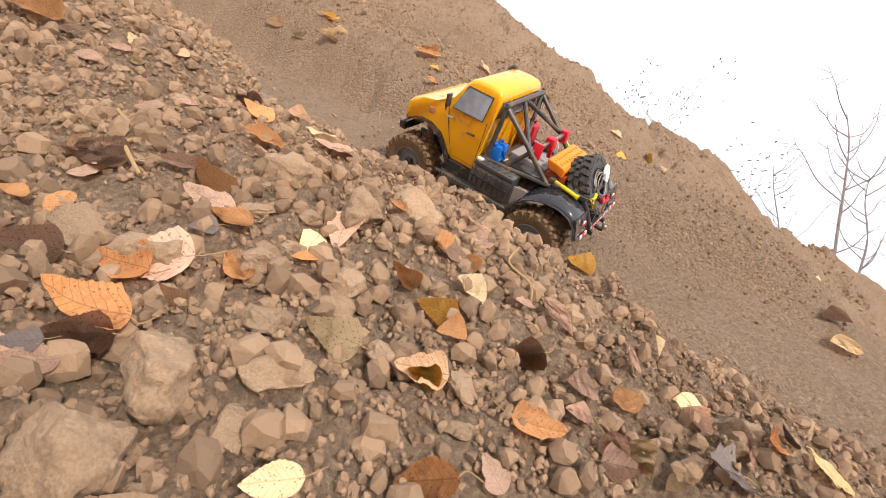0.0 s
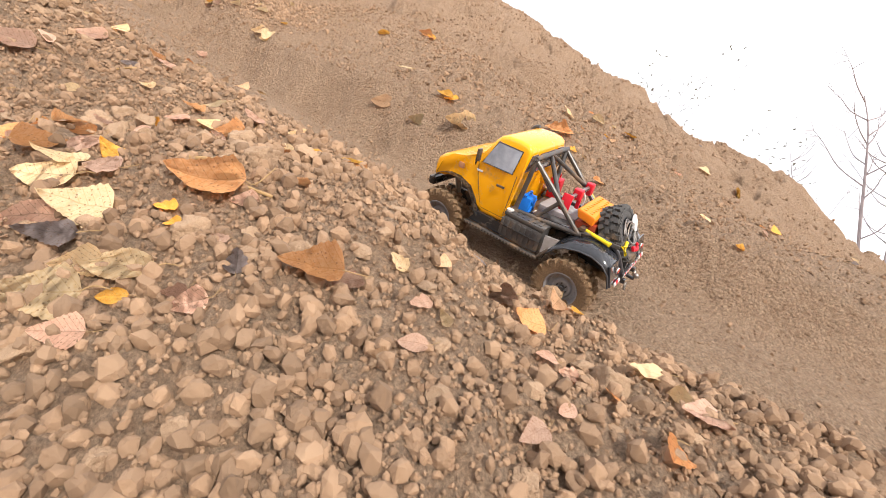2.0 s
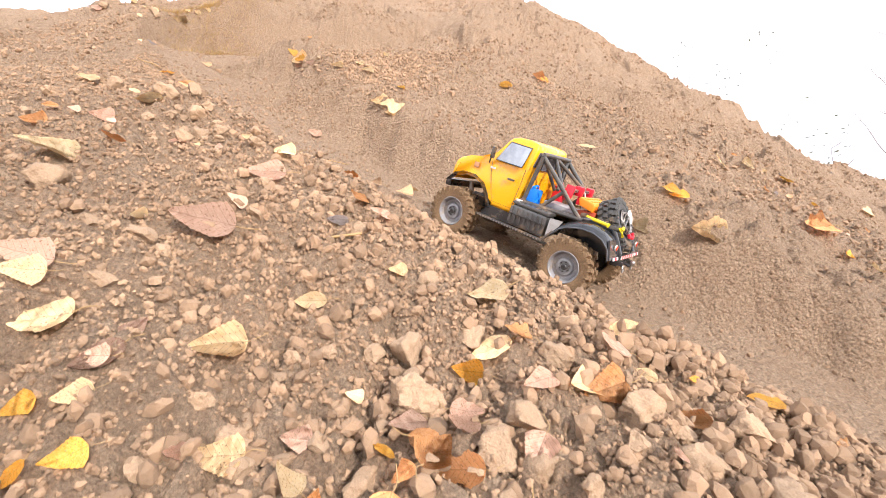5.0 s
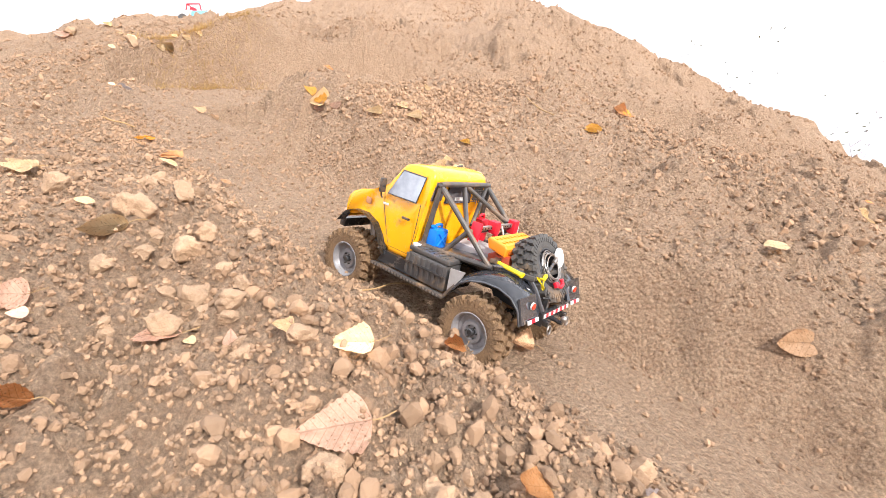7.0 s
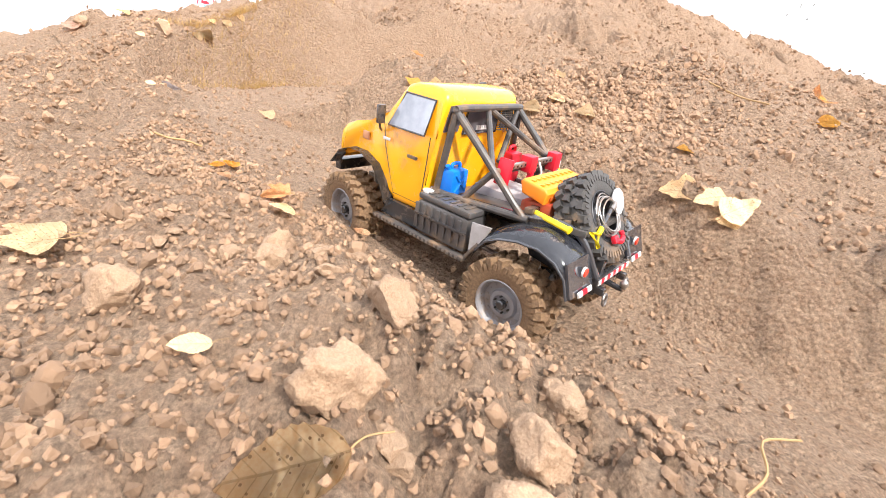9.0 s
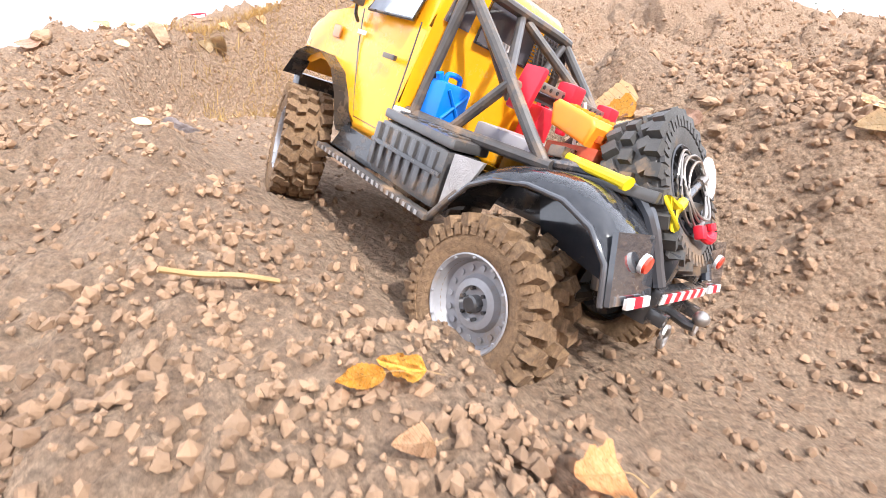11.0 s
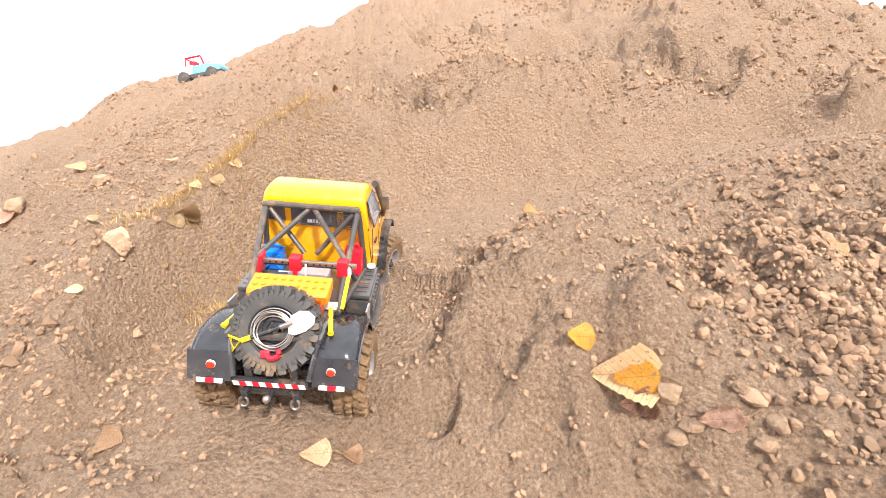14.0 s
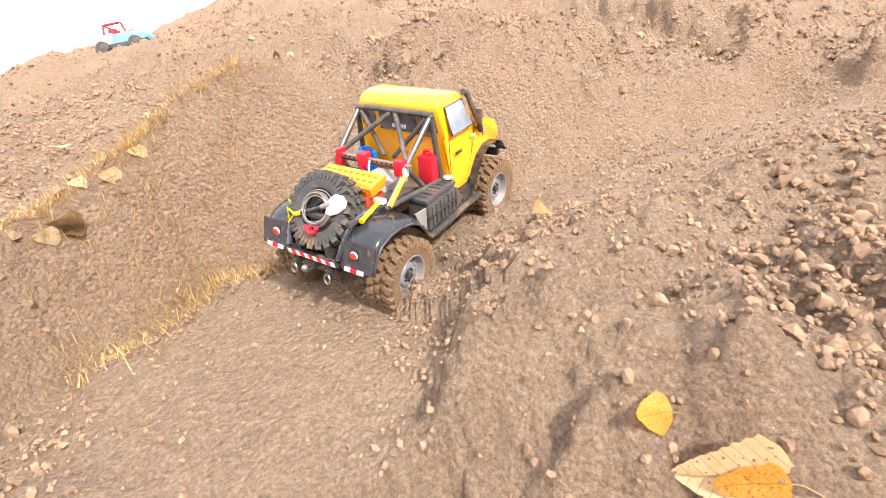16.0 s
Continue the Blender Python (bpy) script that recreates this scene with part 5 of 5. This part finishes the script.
def leaf_pose(x, y, size, heading, tip, lift):
    """Lies on the slope, turned a little to the open side, its tip towards the heading in degrees."""
    e = 0.03
    z, zx, zy = (float(ground_height(np.array([a]), np.array([b]))[0]) for a, b in ((x, y), (x + e, y), (x, y + e)))
    n = Vector((-(zx - z) / e, -(zy - z) / e, 1)).normalized()
    n = (n + 0.75 * Vector((0.3, -0.7, 0.1))).normalized()
    a = Vector((math.cos(radians(heading)), math.sin(radians(heading)), 0))
    a = (a - n * a.dot(n)).normalized()
    b = n.cross(a)
    turn = Matrix((a, b, n)).transposed().to_4x4()
    return Matrix.Translation((x, y, z + lift)) @ turn @ pose(0, 0, 0, *tip) @ Matrix.Diagonal((size, size, size, 1))


TONE_WORDS = ("bright yellow", "pale cream-yellow", "dry tan-brown", "rusty orange-brown", "dull grey-brown", "pinkish-tan")
protos = {}
pick = random.Random(9)
extra = []
while len(extra) < 55:
    x, y = pick.uniform(-3.2, 1.6), pick.uniform(0.3, 3.6)
    s = trail_side(x, y)
    spot = (x, y, pick.uniform(0.02, 0.042), pick.uniform(0, 360), pick.choice((1, 2, 2, 3, 4, 5, 5)))
    if (0.16 < s < 0.9 and pick.random() < (0.6 if x > -1.0 else 0.1)) or (s < -0.3 and x > -0.9 and pick.random() < (0.3 if x > 0 else 0.08)):
        extra.append(spot)
# drifts where the leaves lie over one another
for x, y, spread, count in ((-1.07, 0.77, 0.06, 6), (-1.2, 0.81, 0.06, 5), (-1.54, 0.87, 0.06, 4), (-0.03, 0.57, 0.05, 5), (0.22, 0.44, 0.06, 5), (-0.28, 0.34, 0.06, 5),
                            (1.0, 1.35, 0.12, 9), (1.25, 1.5, 0.15, 9)):
    extra += [(pick.gauss(x, spread), pick.gauss(y, spread), pick.uniform(0.03, 0.06), pick.uniform(0, 360), pick.choice((1, 2, 3, 3, 5, 5))) for _ in range(count)]
for x, y, size, heading, tone in LEAF_PLACES + extra:
    shape = pick.choice(("poplar", "poplar", "poplar", "torn", "birch"))
    key = (shape, tone, pick.randrange(3))
    m = leaf_pose(x, y, size, heading, (pick.uniform(-12, 12), pick.uniform(-9, 9), 0), 0.009 + 0.10 * size)
    if key not in protos:
        ob = protos[key] = leaf_thing(shape, tone, len(protos))
        tagged(ob, TONE_WORDS[tone] + " fallen leaf, curled, lying on dry soil", "leaf", "fallen leaves")
    else:
        ob = copy_thing(protos[key], m)
    ob.matrix_basis = m

# ---- dry twigs ----
for k, (x, y, length) in enumerate([(-1.55, 1.62, 0.16), (-0.3, 0.42, 0.12), (-0.75, 0.75, 0.14), (-1.9, 1.75, 0.10), (-1.1, 2.45, 0.22), (-1.0, 2.5, 0.12), (0.1, 0.5, 0.08), (-2.2, 2.0, 0.07), (-1.25, 1.2, 0.12)]):
    pts = bezier([(0, 0, 0), (length * 0.35, 0.012 * math.sin(k), 0.006), (length * 0.7, 0.02 * math.cos(k * 2), 0.003), (length, 0.01 * k % 0.03, 0.008)], 4)
    ob = part("twig", tube(pts, 0.0014 + 0.0006 * (k % 3), sides=6), STALK, None, "thin dry twig lying on the soil")
    ob.matrix_basis = ground_pose(x, y, k * 1.3, -0.005)
    tagged(ob, "", "twig", "dry twigs")

# ---- bare trees behind the hill ----
def tree(x, y, lean, height, girth, seed, leafy=False):
    r = random.Random(seed)
    base = new("bare_tree")
    base.location = (x, y, LOW - 0.05)
    tagged(base, "leafless grey sapling behind the hill" if not leafy else "tall thin tree with a few last leaves", "tree", "trees behind the hill")
    trunk = bezier([(lean[0] * t + r.uniform(-0.12, 0.12) * (t > 0), lean[1] * t, height * t) for t in (0, 0.3, 0.55, 0.75, 0.9, 1.0)], 5)

    def taper_tube(pts, r0, r1, bm):
        before = len(bm.verts)
        tube(pts, 1.0, bm, 6)
        bm.verts.ensure_lookup_table()
        for k, p in enumerate(pts):
            q = r0 + (r1 - r0) * k / (len(pts) - 1)
            for v in range(6):
                w = bm.verts[before + k * 6 + v]
                w.co = p + (w.co - p) * q
        return bm

    part("trunk", taper_tube(trunk, girth, girth * 0.15, bmesh.new()), BARK, base)
    tips = []
    for k in range(13):
        i = int(len(trunk) * r.uniform(0.4, 0.97))
        p = trunk[min(i, len(trunk) - 1)]
        a, up = r.uniform(0, 6.28), r.uniform(0.4, 1.0)
        size = height * r.uniform(0.07, 0.2)
        d = Vector((math.cos(a), math.sin(a), up)).normalized()
        line = bezier([p, p + d * size * 0.5, p + d * size * 0.8 + Vector((0, 0, size * 0.2)), p + d * size + Vector((r.uniform(-0.1, 0.1), 0, size * 0.35))], 3)
        bm = taper_tube(line, girth * 0.3, girth * 0.07, bmesh.new())
        for _ in range(5):
            q = line[r.randrange(2, len(line))]
            e = (d + Vector((r.gauss(0, 0.7), r.gauss(0, 0.7), r.gauss(0.2, 0.5)))).normalized() * size * r.uniform(0.25, 0.55)
            taper_tube([q, q + e * 0.5 + Vector((0, 0, 0.02)), q + e], girth * 0.12, girth * 0.04, bm)
            tips.append(q + e)
        part("branch", bm, BARK, base)
    if leafy:
        bm = bmesh.new()
        for p in tips * 3:
            c = p + Vector((r.gauss(0, 0.18), r.gauss(0, 0.18), r.gauss(0, 0.2)))
            n = Vector((r.gauss(0, 1), r.gauss(0, 1), r.gauss(0, 1))).normalized() * 0.05
            s = n.orthogonal()
            quad([c - n, c + s * 0.5, c + n, c - s * 0.5], 0.004, bm)
        part("leaves", bm, mat("dull_leaf", (0.10, 0.09, 0.05), 0.7), base, "sparse dull olive leaves", 0)
    return base


tree(9.07, 10.67, (0.12, -0.1), 7.6, 0.055, 3)
tree(8.75, 11.0, (-0.75, 0.5), 6.4, 0.036, 5)
tree(9.42, 10.36, (0.1, -0.1), 6.0, 0.045, 8)
tree(10.1, 9.7, (0.3, -0.2), 6.0, 0.036, 12)
tree(7.55, 11.8, (0.1, 0), 5.6, 0.022, 15, True)
tree(5.45, 12.9, (0.1, 0), 8.2, 0.022, 21, True)


def far_weight(x, y, s):
    return smooth(np.abs(s), 0.2, 0.4) * (0.15 + 0.85 * smooth(value_noise(x * 2.3 + 31, y * 2.3 + 7), -0.1, 0.3))


merged("soil_crumbs", crumb, scatter(22000, 11, (-4.8, 2.6, 1.6, 5.6), far_weight, lambda r: 0.0045 + 0.011 * r.rand() ** 3), GRIT,
       "scattered dry tan lumps on the high slope", "soil crumbs")

# ---- dry straw and roots in the crumbling bank of the turn ----
r = np.random.RandomState(8)
blades, straw = [], np.array([(-0.5, 0, 0), (0.5, 0, 0), (0.5, 1, 0.15), (-0.5, 1, 0.15), (0.3, 2, 0.5), (-0.3, 2, 0.5)])
straw_faces = np.array([(0, 1, 2, 3), (3, 2, 4, 5)])
for cx, cy, spread, count in ((-2.60, 2.72, 0.06, 1300), (-2.51, 2.86, 0.055, 2200), (-2.38, 2.95, 0.06, 1500)):
    x, y = r.normal(cx, spread, count), r.normal(cy, spread, count)
    z = ground_height(x, y)
    for a, b, c in zip(x, y, z):
        q = np.array(Euler((r.uniform(-0.2, 0.7), 0, r.rand() * 6.28)).to_matrix()) @ np.diag((0.0012, r.uniform(0.008, 0.020), 0.014))
        m = np.eye(4)
        m[:3, :3], m[:3, 3] = q, (a, b, c - 0.002)
        blades.append(m)
merged("dry_straw", [(straw, straw_faces)], blades, STRAW, "dry yellow straw and roots sticking out of the bank", "dry straw")

# ---- second toy car, parked on the crest ----
cx, cy = -4.08, 5.54
parked = tagged(new("toy_car"), "small pale blue and white toy off-roader parked on the crest", "toy car")
parked.matrix_basis = Matrix.Translation((cx, cy, float(ground_height(np.array([cx]), np.array([cy]))[0]) + 0.005)) @ pose(0, 0, 0, 0, 6, -8)
part("body", prism([(-0.05, 0.03), (0.22, 0.03), (0.235, 0.06), (0.225, 0.085), (0.06, 0.105), (-0.05, 0.105)], -0.08, 0.08, None, 0.01), PALE_BLUE, parked, "pale blue bonnet and body")
part("skirt", prism([(-0.2, 0.0), (0.22, 0.0), (0.235, 0.035), (-0.2, 0.035)], -0.082, 0.082, None, 0.004), BLACK, parked)
part("tub", prism([(-0.21, 0.03), (-0.05, 0.03), (-0.05, 0.115), (-0.19, 0.11)], -0.08, 0.08, None, 0.01), WHITE, parked, "white rear tub")
for x in (-0.12, 0.03):
    part("roll_bar", tube([(x, -0.07, 0.1), (x, -0.065, 0.185), (x, 0.065, 0.185), (x, 0.07, 0.1)], 0.008), RED if x < 0 else WHITE, parked)
for s in (1, -1):
    part("roof_bar", tube([(-0.12, s * 0.065, 0.185), (0.03, s * 0.065, 0.185), (0.07, s * 0.07, 0.10)], 0.008), RED if s < 0 else WHITE, parked)
part("seat", block(-0.10, -0.04, -0.05, 0.05, 0.10, 0.16, 0.008), RED, parked)
for x in (-0.13, 0.15):
    for s in (1, -1):
        part("wheel", lathe([(0.0001, 0.022), (0.03, 0.024), (0.05, 0.02), (0.054, 0), (0.05, -0.02), (0.03, -0.024), (0.0001, -0.022)], 24), SPARE, parked).matrix_basis = pose(x, s * 0.085, 0.008)


# ---- movement ----
def motions():
    """Keys the truck along the track, with its wheels turning and the front ones steering."""
    walk(truck, [(t, pose(x, y, z, lean, -climb, head)) for t, x, y, z, lean, climb, head in TRUCK_PATH])
    times = np.arange(0, 16.01, 0.2)
    ts = [r[0] for r in TRUCK_PATH]
    spots = np.stack([np.interp(times, ts, [r[k] for r in TRUCK_PATH]) for k in (1, 2, 3)], -1)
    run = np.concatenate([[0], np.cumsum(np.linalg.norm(np.diff(spots, axis=0), axis=1))]) * 1.1
    steer = np.interp(times, [0, 8.2, 10.2, 12.5, 14.2, 15.2, 16], [3, 0, -20, -18, -12, -6, -4])
    for key, x, z in (("f", 0.156, 0.0), ("r", -0.156, -0.013)):
        for s, side in ((1, "l"), (-1, "r")):
            rows = []
            for t, d, a in zip(times, run, steer):
                roll = math.degrees(d / TYRE_R)
                turn = a if key == "f" else 0
                rows.append((float(t), pose(x, s * 0.095, z, 0, 0, turn) @ pose(0, 0, 0, 0, roll, 0) @ pose(0, 0, 0, 0, 0, 0 if s > 0 else 180)))
            walk(WHEELS[key + side], rows)


motions()
